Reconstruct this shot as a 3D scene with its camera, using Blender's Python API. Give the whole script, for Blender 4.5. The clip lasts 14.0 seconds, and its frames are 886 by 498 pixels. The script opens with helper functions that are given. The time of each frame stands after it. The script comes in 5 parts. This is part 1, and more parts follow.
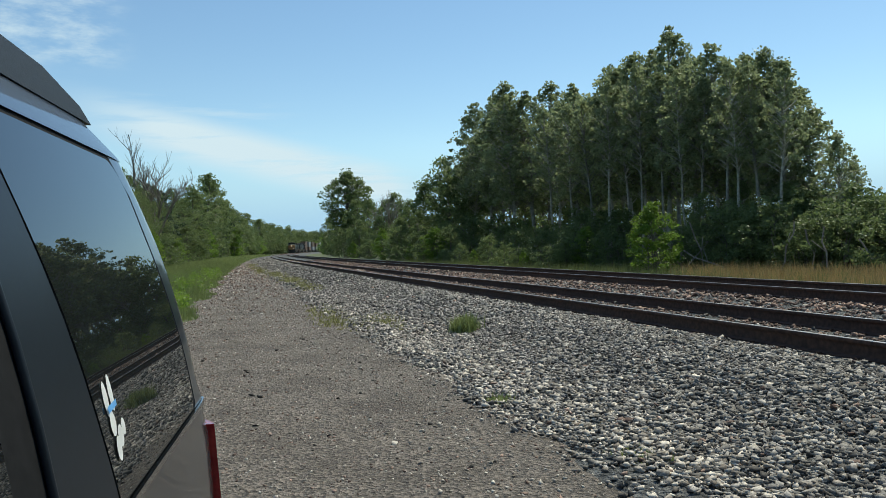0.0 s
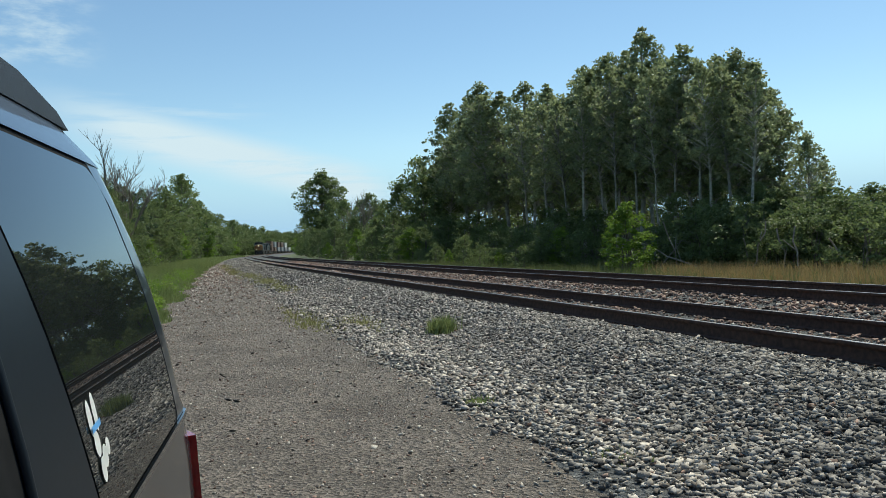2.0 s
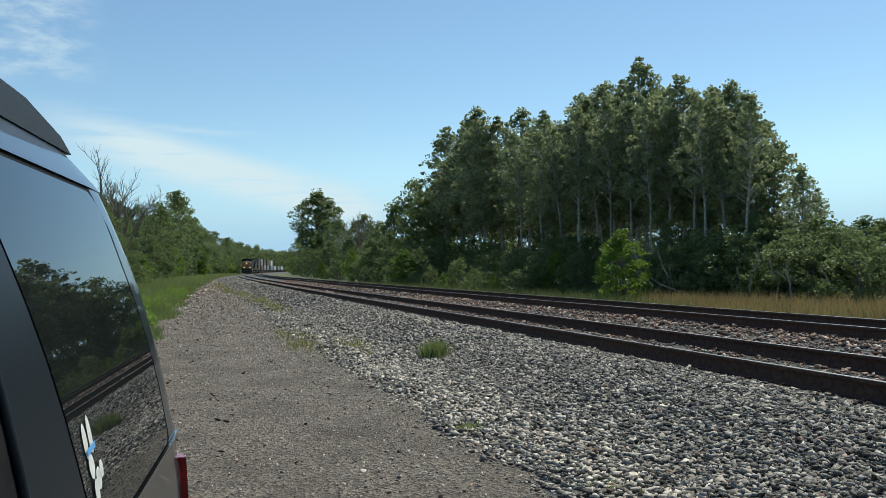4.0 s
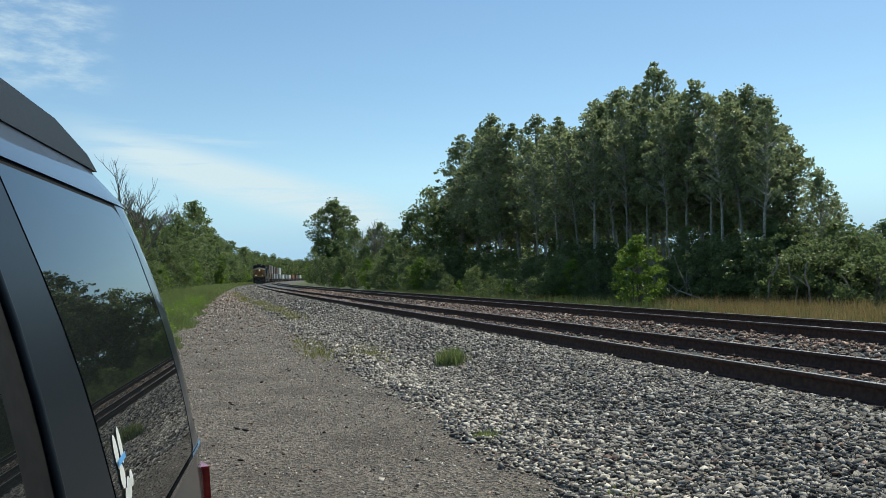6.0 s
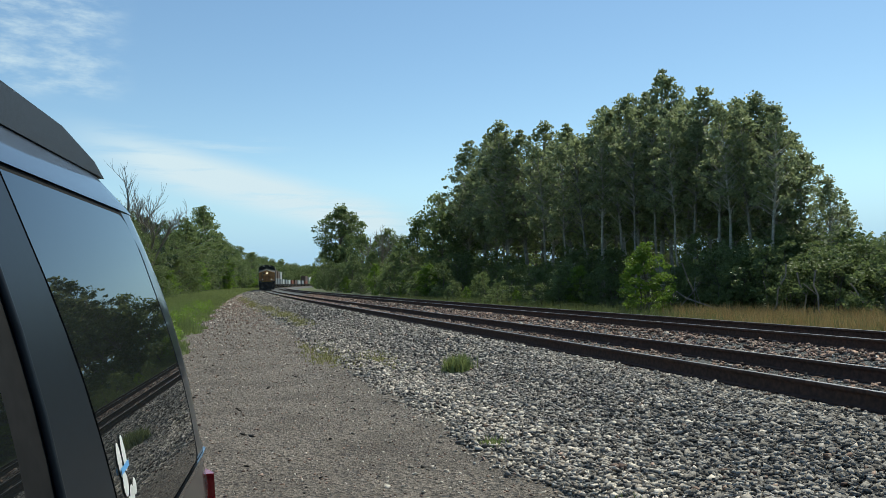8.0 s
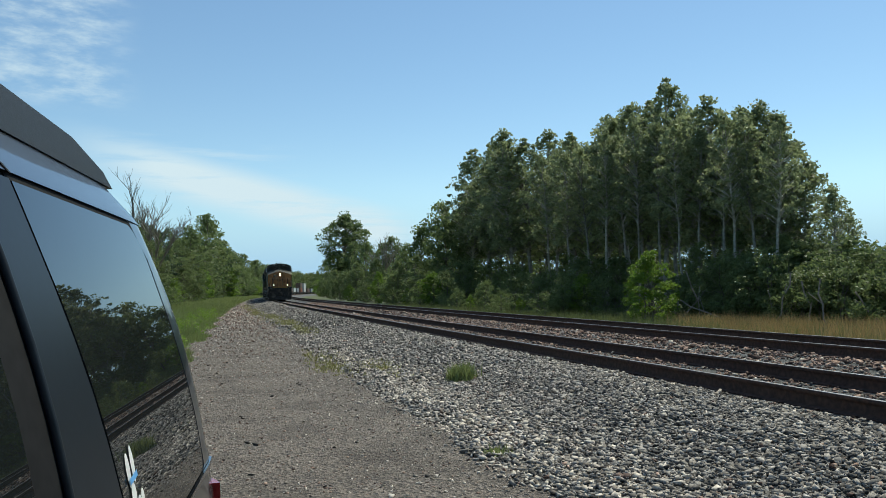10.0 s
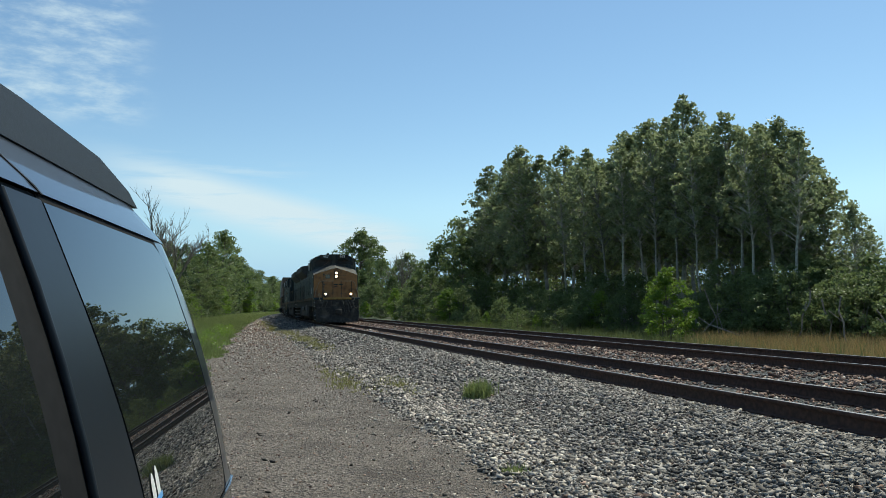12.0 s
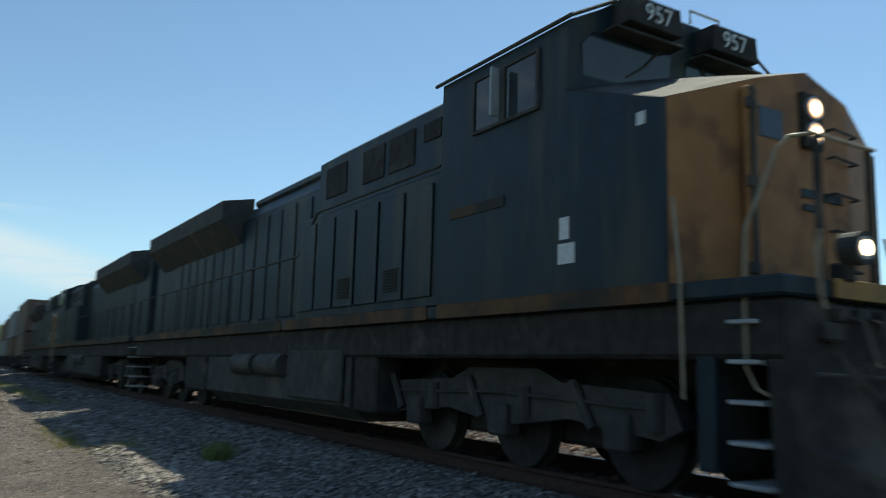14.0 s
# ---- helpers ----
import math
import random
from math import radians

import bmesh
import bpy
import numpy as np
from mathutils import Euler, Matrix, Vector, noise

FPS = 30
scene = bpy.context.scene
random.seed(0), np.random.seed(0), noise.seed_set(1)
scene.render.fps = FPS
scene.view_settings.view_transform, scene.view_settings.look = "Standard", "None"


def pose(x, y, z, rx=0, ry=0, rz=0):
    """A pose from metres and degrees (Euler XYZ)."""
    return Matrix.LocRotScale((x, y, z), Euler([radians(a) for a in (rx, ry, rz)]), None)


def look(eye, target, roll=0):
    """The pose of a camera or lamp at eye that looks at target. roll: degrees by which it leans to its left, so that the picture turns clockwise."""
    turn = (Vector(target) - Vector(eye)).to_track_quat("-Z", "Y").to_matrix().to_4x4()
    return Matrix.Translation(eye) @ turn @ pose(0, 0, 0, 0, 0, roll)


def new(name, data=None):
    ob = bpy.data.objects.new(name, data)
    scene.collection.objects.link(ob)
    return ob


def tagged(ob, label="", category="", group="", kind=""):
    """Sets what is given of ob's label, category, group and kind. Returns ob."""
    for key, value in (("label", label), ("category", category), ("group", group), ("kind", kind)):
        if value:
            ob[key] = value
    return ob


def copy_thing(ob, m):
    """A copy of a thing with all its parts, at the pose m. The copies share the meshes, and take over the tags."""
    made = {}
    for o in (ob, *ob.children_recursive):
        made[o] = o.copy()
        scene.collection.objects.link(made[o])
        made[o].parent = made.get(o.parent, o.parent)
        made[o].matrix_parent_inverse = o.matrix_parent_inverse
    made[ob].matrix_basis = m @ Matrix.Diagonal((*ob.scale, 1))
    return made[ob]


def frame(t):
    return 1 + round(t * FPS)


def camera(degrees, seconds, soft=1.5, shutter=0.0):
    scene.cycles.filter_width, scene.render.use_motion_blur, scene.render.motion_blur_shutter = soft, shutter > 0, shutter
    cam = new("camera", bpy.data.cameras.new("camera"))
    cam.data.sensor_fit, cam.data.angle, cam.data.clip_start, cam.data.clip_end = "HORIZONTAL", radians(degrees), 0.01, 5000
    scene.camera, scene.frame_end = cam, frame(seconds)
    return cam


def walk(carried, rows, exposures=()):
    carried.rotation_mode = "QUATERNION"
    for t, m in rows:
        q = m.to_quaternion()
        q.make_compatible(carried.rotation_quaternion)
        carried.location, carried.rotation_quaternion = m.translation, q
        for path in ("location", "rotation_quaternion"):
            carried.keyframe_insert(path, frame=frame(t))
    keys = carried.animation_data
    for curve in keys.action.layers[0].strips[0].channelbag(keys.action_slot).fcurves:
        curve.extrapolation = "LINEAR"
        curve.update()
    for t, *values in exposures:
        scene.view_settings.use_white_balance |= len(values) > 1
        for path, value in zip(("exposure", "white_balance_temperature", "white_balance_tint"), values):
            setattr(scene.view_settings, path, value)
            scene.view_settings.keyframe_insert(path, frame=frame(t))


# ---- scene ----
cam = camera(58.0, 14.0, soft=0.9, shutter=0.12)
EYE = 1.5
# seconds, x, y, z from the eye, yaw, pitch, roll
PATH = [
    (0.0, -0.000, 0.000, -0.000, 0.00, -0.19, 1.76),
    (0.5, -0.005, 0.030, -0.011, -0.81, -0.52, 1.91),
    (1.0, -0.016, 0.034, 0.006, -1.75, 0.53, 1.61),
    (1.5, -0.023, 0.030, 0.016, -1.68, 0.17, 1.71),
    (2.0, -0.031, 0.029, 0.019, -1.79, -0.24, 1.99),
    (2.5, -0.030, 0.023, 0.031, -1.84, 0.07, 0.72),
    (3.0, -0.026, 0.012, 0.034, -2.40, 0.68, 0.64),
    (5.5, -0.029, -0.041, 0.047, -1.43, 1.74, 0.90),
    (6.0, -0.030, -0.048, 0.048, -1.05, 1.93, 1.10),
    (6.5, -0.028, -0.057, 0.048, -0.42, 1.99, 1.12),
    (7.0, -0.026, -0.058, 0.048, -0.29, 2.07, 1.11),
    (7.5, -0.024, -0.048, 0.052, -0.42, 2.23, 0.97),
    (8.0, -0.025, -0.045, 0.053, -0.52, 2.38, 0.84),
    (10.5, -0.032, -0.052, 0.059, -0.10, 3.02, 0.74),
    (11.0, -0.032, -0.052, 0.057, 0.24, 3.17, 0.83),
    (11.5, -0.046, -0.051, 0.065, 0.57, 4.07, 0.71),
    (12.0, -0.047, -0.052, 0.066, 0.88, 4.16, 0.59),
    (12.5, -0.047, -0.055, 0.069, 0.73, 4.18, 0.37),
    (13.0, -0.045, -0.058, 0.071, 0.33, 4.27, 0.12),
    (13.5, -0.036, -0.065, 0.075, -0.58, 5.09, -0.30),
    (13.6, -0.026, -0.067, 0.078, -1.19, 5.44, -0.45),
    (13.7, -0.021, -0.067, 0.071, -2.49, 5.73, -0.44),
    (13.8, -0.001, -0.070, 0.070, -5.53, 5.97, -0.44),
    (13.9, -0.007, -0.075, 0.060, -9.80, 6.89, -0.89),
    (14.0, -0.007, -0.075, 0.060, -16.55, 8.63, -1.69),
]
walk(cam, [(t, pose(x, y, EYE + z, 90 + p, r, w)) for t, x, y, z, w, p, r in PATH],
     [(0.0, 0.0, 6500, -3), (14.0, 0.0, 6500, -3)])

# ---- light ----
SUN_AZ, SUN_EL = radians(38), radians(55)
world = bpy.data.worlds.new("world")
scene.world = world
world.use_nodes = True
wn = world.node_tree
sky = wn.nodes.new("ShaderNodeTexSky")
sky.sky_type = "NISHITA"
sky.sun_disc = False
sky.sun_elevation, sky.sun_rotation = SUN_EL, SUN_AZ
sky.air_density, sky.dust_density, sky.ozone_density = 1.0, 0.1, 3.0
wn.nodes["Background"].inputs[1].default_value = 0.13
wn.links.new(sky.outputs[0], wn.nodes["Background"].inputs[0])
sun = new("sun", bpy.data.lights.new("sun", "SUN"))
sun.data.energy, sun.data.angle, sun.data.color = 4.8, radians(0.53), (1.0, 0.92, 0.80)
SUN_DIR = Vector((math.sin(SUN_AZ) * math.cos(SUN_EL), math.cos(SUN_AZ) * math.cos(SUN_EL), math.sin(SUN_EL)))
sun.matrix_world = look(SUN_DIR * 100, (0, 0, 0))

# ---- the railway's line in plan: s along the straight chord, q across it from the near track's centre ----
TH = radians(14.3)
U, N = Vector((-math.sin(TH), math.cos(TH))), Vector((math.cos(TH), math.sin(TH)))
KNOTS = [(-400, 23.4), (-30, 7.26), (10, 6.4), (30, 6.06), (55, 5.77), (90, 5.67), (130, 6.05), (175, 7.21), (230, 9.92),
         (290, 14.51), (340, 19.47), (400, 27.08), (460, 36.6), (530, 50), (620, 70), (720, 95), (2500, 560)]
RAIL_TOP, TRACK_GAP, FAR_RISE = 0.49, 3.88, 0.09


def spline(knots):
    xs, ys = np.array(knots, float).T
    n, h = len(xs), np.diff(xs)
    a, b = np.eye(n), np.zeros(n)
    for i in range(1, n - 1):
        a[i, i - 1], a[i, i], a[i, i + 1] = h[i - 1], 2 * (h[i - 1] + h[i]), h[i]
        b[i] = 6 * ((ys[i + 1] - ys[i]) / h[i] - (ys[i] - ys[i - 1]) / h[i - 1])
    m = np.linalg.solve(a, b)

    def at(x):
        x = np.asarray(x, float)
        j = np.clip(np.searchsorted(xs, x) - 1, 0, n - 2)
        c = (xs[j + 1] - x) / h[j]
        d = (x - xs[j]) / h[j]
        return c * ys[j] + d * ys[j + 1] + ((c ** 3 - c) * m[j] + (d ** 3 - d) * m[j + 1]) * h[j] ** 2 / 6
    return at


offset = spline(KNOTS)


def place(s, q, z=0.0):
    """World points from s along and q across the line; numbers or arrays."""
    s, q = np.asarray(s, float), np.asarray(q, float)
    w = offset(s) + q
    return np.stack([U[0] * s + N[0] * w, U[1] * s + N[1] * w, np.zeros_like(w) + z], -1)


def bearing(s):
    """Degrees by which the line's +s direction is turned from +y."""
    a, b = place(s - 1, 0), place(s + 1, 0)
    return math.degrees(math.atan2(-(b[0] - a[0]), b[1] - a[1]))


# ---- materials ----
def material(name, color, rough=0.6, metal=0.0, dark=None, scale=8.0, bump=0.0, bump_scale=40.0, spread=0.0, detail=6.0, grime=None, grime_scale=1.2, grime_at=0.55, spec=0.5, coat=0.0, emission=0.0, transmission=0.0, use="object", streak=1.0):
    """Principled surface: fine grain between two tones, a broad stain, bump, and a random shift per piece."""
    m = bpy.data.materials.new(name)
    m.use_nodes = True
    nt, nd = m.node_tree, m.node_tree.nodes
    bs = nd["Principled BSDF"]
    co = nd.new("ShaderNodeTexCoord").outputs["Object"]
    dark = dark or tuple(c * 0.7 for c in color)
    n1 = nd.new("ShaderNodeTexNoise")
    n1.inputs["Scale"].default_value, n1.inputs["Detail"].default_value = scale, detail
    nt.links.new(co, n1.inputs["Vector"])
    mix = nd.new("ShaderNodeMix")
    mix.data_type = "RGBA"
    mix.inputs[6].default_value, mix.inputs[7].default_value = (*dark, 1), (*color, 1)
    ramp = nd.new("ShaderNodeMapRange")
    ramp.inputs[1].default_value, ramp.inputs[2].default_value = 0.35, 0.65
    nt.links.new(n1.outputs[0], ramp.inputs[0])
    nt.links.new(ramp.outputs[0], mix.inputs[0])
    out = mix.outputs[2]
    if grime:
        n2 = nd.new("ShaderNodeTexNoise")
        n2.inputs["Scale"].default_value, n2.inputs["Detail"].default_value = grime_scale, 8
        flow = nd.new("ShaderNodeMapping")
        flow.inputs["Scale"].default_value = (1, 1, streak)
        nt.links.new(co, flow.inputs[0])
        nt.links.new(flow.outputs[0], n2.inputs["Vector"])
        r2 = nd.new("ShaderNodeMapRange")
        r2.inputs[1].default_value, r2.inputs[2].default_value = grime_at, grime_at + 0.15
        nt.links.new(n2.outputs[0], r2.inputs[0])
        mg = nd.new("ShaderNodeMix")
        mg.data_type = "RGBA"
        mg.inputs[7].default_value = (*grime, 1)
        nt.links.new(r2.outputs[0], mg.inputs[0])
        nt.links.new(out, mg.inputs[6])
        out = mg.outputs[2]
    if spread:
        rnd = nd.new("ShaderNodeNewGeometry").outputs["Random Per Island"] if use == "island" else nd.new("ShaderNodeObjectInfo").outputs["Random"]
        hs = nd.new("ShaderNodeHueSaturation")
        mv = nd.new("ShaderNodeMapRange")
        mv.inputs[3].default_value, mv.inputs[4].default_value = 1 - spread, 1 + spread
        nt.links.new(rnd, mv.inputs[0])
        nt.links.new(mv.outputs[0], hs.inputs["Value"])
        nt.links.new(out, hs.inputs["Color"])
        out = hs.outputs[0]
    nt.links.new(out, bs.inputs["Base Color"])
    bs.inputs["Roughness"].default_value, bs.inputs["Metallic"].default_value = rough, metal
    bs.inputs["Specular IOR Level"].default_value = spec
    bs.inputs["Coat Weight"].default_value = coat
    bs.inputs["Coat Roughness"].default_value = 0.03
    bs.inputs["Transmission Weight"].default_value = transmission
    if emission:
        bs.inputs["Emission Color"].default_value, bs.inputs["Emission Strength"].default_value = (*color, 1), emission
    if bump:
        nb = nd.new("ShaderNodeTexNoise")
        nb.inputs["Scale"].default_value, nb.inputs["Detail"].default_value = bump_scale, 6
        nt.links.new(co, nb.inputs["Vector"])
        b = nd.new("ShaderNodeBump")
        b.inputs["Strength"].default_value, b.inputs["Distance"].default_value = bump, 0.02
        nt.links.new(nb.outputs[0], b.inputs["Height"])
        nt.links.new(b.outputs[0], bs.inputs["Normal"])
    return m


def stony(name, light, dark, cell, bump, stain=None, stain_scale=0.35, grass=None):
    """Loose stone on a surface: cells of random grey with relief, broad stains, fine grit."""
    m = bpy.data.materials.new(name)
    m.use_nodes = True
    nt, nd = m.node_tree, m.node_tree.nodes
    bs = nd["Principled BSDF"]
    co = nd.new("ShaderNodeTexCoord").outputs["Object"]
    vo = nd.new("ShaderNodeTexVoronoi")
    vo.inputs["Scale"].default_value = 1 / cell
    nt.links.new(co, vo.inputs["Vector"])
    sep = nd.new("ShaderNodeSeparateColor")
    nt.links.new(vo.outputs["Color"], sep.inputs[0])
    mix = nd.new("ShaderNodeMix")
    mix.data_type = "RGBA"
    mix.inputs[6].default_value, mix.inputs[7].default_value = (*dark, 1), (*light, 1)
    nt.links.new(sep.outputs[0], mix.inputs[0])
    out = mix.outputs[2]
    for tone, sc, lo, hi in ((stain, stain_scale, 0.45, 0.7), (grass, 0.7, 0.62, 0.72)):
        if not tone:
            continue
        n2 = nd.new("ShaderNodeTexNoise")
        n2.inputs["Scale"].default_value, n2.inputs["Detail"].default_value = sc, 10
        n2.inputs["Roughness"].default_value = 0.65
        nt.links.new(co, n2.inputs["Vector"])
        r2 = nd.new("ShaderNodeMapRange")
        r2.inputs[1].default_value, r2.inputs[2].default_value = lo, hi
        r2.inputs[4].default_value = 0.8
        nt.links.new(n2.outputs[0], r2.inputs[0])
        mg = nd.new("ShaderNodeMix")
        mg.data_type = "RGBA"
        mg.inputs[7].default_value = (*tone, 1)
        nt.links.new(r2.outputs[0], mg.inputs[0])
        nt.links.new(out, mg.inputs[6])
        out = mg.outputs[2]
    nt.links.new(out, bs.inputs["Base Color"])
    bs.inputs["Roughness"].default_value = 0.9
    nb = nd.new("ShaderNodeTexNoise")
    nb.inputs["Scale"].default_value, nb.inputs["Detail"].default_value = 2.5 / cell, 8
    nt.links.new(co, nb.inputs["Vector"])
    add = nd.new("ShaderNodeMath")
    add.operation = "ADD"
    nt.links.new(nb.outputs[0], add.inputs[0])
    nt.links.new(vo.outputs["Distance"], add.inputs[1])
    b = nd.new("ShaderNodeBump")
    b.inputs["Strength"].default_value, b.inputs["Distance"].default_value = bump, cell
    nt.links.new(add.outputs[0], b.inputs["Height"])
    nt.links.new(b.outputs[0], bs.inputs["Normal"])
    return m


def stone_mix(name, dark, light, power):
    """Broken stone: each piece its own tone between dark and light, with fine grain."""
    m = bpy.data.materials.new(name)
    m.use_nodes = True
    nt, nd = m.node_tree, m.node_tree.nodes
    bs = nd["Principled BSDF"]
    rnd = nd.new("ShaderNodeNewGeometry").outputs["Random Per Island"]
    pw = nd.new("ShaderNodeMath")
    pw.operation = "POWER"
    nt.links.new(rnd, pw.inputs[0])
    pw.inputs[1].default_value = power
    mix = nd.new("ShaderNodeMix")
    mix.data_type = "RGBA"
    mix.inputs[6].default_value, mix.inputs[7].default_value = (*dark, 1), (*light, 1)
    nt.links.new(pw.outputs[0], mix.inputs[0])
    no = nd.new("ShaderNodeTexNoise")
    no.inputs["Scale"].default_value, no.inputs["Detail"].default_value = 70, 5
    nt.links.new(nd.new("ShaderNodeTexCoord").outputs["Object"], no.inputs["Vector"])
    mr = nd.new("ShaderNodeMapRange")
    mr.inputs[1].default_value, mr.inputs[2].default_value, mr.inputs[3].default_value, mr.inputs[4].default_value = 0.3, 0.7, 0.65, 1.25
    nt.links.new(no.outputs[0], mr.inputs[0])
    hs = nd.new("ShaderNodeHueSaturation")
    nt.links.new(mr.outputs[0], hs.inputs["Value"])
    nt.links.new(mix.outputs[2], hs.inputs["Color"])
    nt.links.new(hs.outputs[0], bs.inputs["Base Color"])
    bs.inputs["Roughness"].default_value, bs.inputs["Specular IOR Level"].default_value = 0.85, 0.3
    return m


def foliage(name, a, b, trans=0.35):
    """Leaves: two greens mixed per leaf and in broad patches, lit through from behind."""
    m = bpy.data.materials.new(name)
    m.use_nodes = True
    nt, nd = m.node_tree, m.node_tree.nodes
    bs = nd["Principled BSDF"]
    out = nd["Material Output"]
    rnd = nd.new("ShaderNodeNewGeometry").outputs["Random Per Island"]
    obj = nd.new("ShaderNodeObjectInfo").outputs["Random"]
    no = nd.new("ShaderNodeTexNoise")
    no.inputs["Scale"].default_value = 0.5
    nt.links.new(nd.new("ShaderNodeTexCoord").outputs["Object"], no.inputs["Vector"])
    s1 = nd.new("ShaderNodeMath")
    s1.operation = "MULTIPLY_ADD"
    nt.links.new(rnd, s1.inputs[0])
    s1.inputs[1].default_value = 0.6
    nt.links.new(no.outputs[0], s1.inputs[2])
    s2 = nd.new("ShaderNodeMath")
    s2.operation = "MULTIPLY_ADD"
    nt.links.new(obj, s2.inputs[0])
    s2.inputs[1].default_value = 0.4
    nt.links.new(s1.outputs[0], s2.inputs[2])
    mr = nd.new("ShaderNodeMapRange")
    mr.inputs[1].default_value, mr.inputs[2].default_value = 0.4, 1.5
    nt.links.new(s2.outputs[0], mr.inputs[0])
    mix = nd.new("ShaderNodeMix")
    mix.data_type = "RGBA"
    mix.inputs[6].default_value, mix.inputs[7].default_value = (*a, 1), (*b, 1)
    nt.links.new(mr.outputs[0], mix.inputs[0])
    nt.links.new(mix.outputs[2], bs.inputs["Base Color"])
    bs.inputs["Roughness"].default_value, bs.inputs["Specular IOR Level"].default_value = 0.5, 0.35
    tr = nd.new("ShaderNodeBsdfTranslucent")
    nt.links.new(mix.outputs[2], tr.inputs[0])
    ms = nd.new("ShaderNodeMixShader")
    ms.inputs[0].default_value = trans
    nt.links.new(bs.outputs[0], ms.inputs[1])
    nt.links.new(tr.outputs[0], ms.inputs[2])
    nt.links.new(ms.outputs[0], out.inputs[0])
    return m


M_GROUND = material("grassy_earth", (0.10, 0.13, 0.04), 0.95, dark=(0.07, 0.07, 0.035), scale=3, bump=0.6, bump_scale=15, grime=(0.14, 0.12, 0.07), grime_scale=0.4)
M_ROAD = stony("compacted_gravel", (0.27, 0.222, 0.182), (0.055, 0.045, 0.037), 0.026, 1.0, stain=(0.07, 0.054, 0.042), stain_scale=0.9)
M_BALLAST = stony("ballast", (0.14, 0.14, 0.14), (0.03, 0.03, 0.03), 0.05, 1.0, stain=(0.07, 0.068, 0.065))
M_STONE = stone_mix("crushed_stone", (0.062, 0.055, 0.050), (0.43, 0.392, 0.352), 1.5)
M_STONE_PALE = stone_mix("pale_limestone", (0.12, 0.10, 0.083), (0.66, 0.585, 0.50), 1.0)
M_STONE_BROWN = stone_mix("rust_stained_stone", (0.085, 0.052, 0.042), (0.40, 0.27, 0.21), 1.2)
M_TIE = material("creosoted_wood", (0.31, 0.205, 0.155), 0.9, dark=(0.10, 0.075, 0.06), scale=14, bump=0.6, bump_scale=30, spread=0.35)
M_RAIL = material("rusty_rail_steel", (0.105, 0.058, 0.042), 0.85, 0.0, dark=(0.055, 0.033, 0.025), scale=18, bump=0.2, spec=0.25)
M_RAIL_HEAD = material("polished_rail_steel", (0.30, 0.28, 0.27), 0.4, 1.0, dark=(0.20, 0.185, 0.175), scale=10)
M_BLUE = material("dark_blue_paint", (0.013, 0.030, 0.042), 0.5, dark=(0.010, 0.021, 0.028), scale=2.5, grime=(0.050, 0.051, 0.040), grime_scale=2.2, grime_at=0.5, bump=0.05, spec=0.3, streak=0.16)
M_YELLOW = material("weathered_yellow_paint", (0.39, 0.19, 0.072), 0.6, dark=(0.31, 0.145, 0.056), scale=3, grime=(0.19, 0.095, 0.046), grime_scale=2.2, grime_at=0.5, bump=0.05, spec=0.25)
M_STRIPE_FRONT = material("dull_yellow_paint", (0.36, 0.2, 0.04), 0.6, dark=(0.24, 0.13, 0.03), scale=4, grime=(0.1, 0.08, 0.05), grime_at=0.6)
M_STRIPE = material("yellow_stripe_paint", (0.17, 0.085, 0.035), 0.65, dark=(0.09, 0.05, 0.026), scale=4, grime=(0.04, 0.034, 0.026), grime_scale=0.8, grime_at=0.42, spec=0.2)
M_BLACK = material("grimy_black_steel", (0.055, 0.050, 0.044), 0.9, dark=(0.034, 0.031, 0.028), scale=6, grime=(0.11, 0.095, 0.077), grime_scale=1.6, bump=0.15, spec=0.25)
M_GREY = material("dusty_grey_steel", (0.08, 0.076, 0.068), 0.8, dark=(0.05, 0.047, 0.042), scale=5, grime=(0.12, 0.102, 0.08), grime_scale=1.5, bump=0.1, spec=0.3)
M_NOSETOP = material("dusty_nose_top_paint", (0.13, 0.125, 0.11), 0.8, dark=(0.08, 0.076, 0.068), scale=4, grime=(0.05, 0.045, 0.04), grime_at=0.5, spec=0.2)
M_HAND = material("dull_tan_handrail_paint", (0.36, 0.30, 0.2), 0.55, dark=(0.25, 0.2, 0.13), scale=8)
M_SILVER = material("galvanised_grey", (0.42, 0.43, 0.43), 0.45, 0.3, dark=(0.32, 0.33, 0.33), scale=3, grime=(0.25, 0.24, 0.22), grime_at=0.55)
M_WHITE = material("white_decal", (0.75, 0.75, 0.72), 0.5, dark=(0.6, 0.6, 0.58), scale=20)
M_LAMP = material("lit_lamp_lens", (1.0, 0.76, 0.48), 0.2, emission=7.0)
M_LAMP_DIM = material("lit_lamp_reflector", (1.0, 0.55, 0.30), 0.2, emission=1.2)
M_CABGLASS = material("cab_window_glass", (0.03, 0.04, 0.045), 0.05, dark=(0.02, 0.026, 0.03), scale=2, spec=0.5)
M_RED = material("red_lamp_plastic", (0.35, 0.015, 0.02), 0.2, dark=(0.25, 0.01, 0.015), scale=30, coat=0.6)
M_VAN = material("dark_slate_car_paint", (0.022, 0.030, 0.042), 0.36, 0.3, dark=(0.019, 0.026, 0.037), scale=300, coat=0.75)
M_PILLAR = material("satin_pillar_film", (0.014, 0.018, 0.024), 0.38, dark=(0.012, 0.015, 0.020), scale=60, spec=0.2)
M_VANTRIM = material("black_rubber_trim", (0.012, 0.012, 0.013), 0.8, dark=(0.008, 0.008, 0.009), scale=40, spec=0.12)
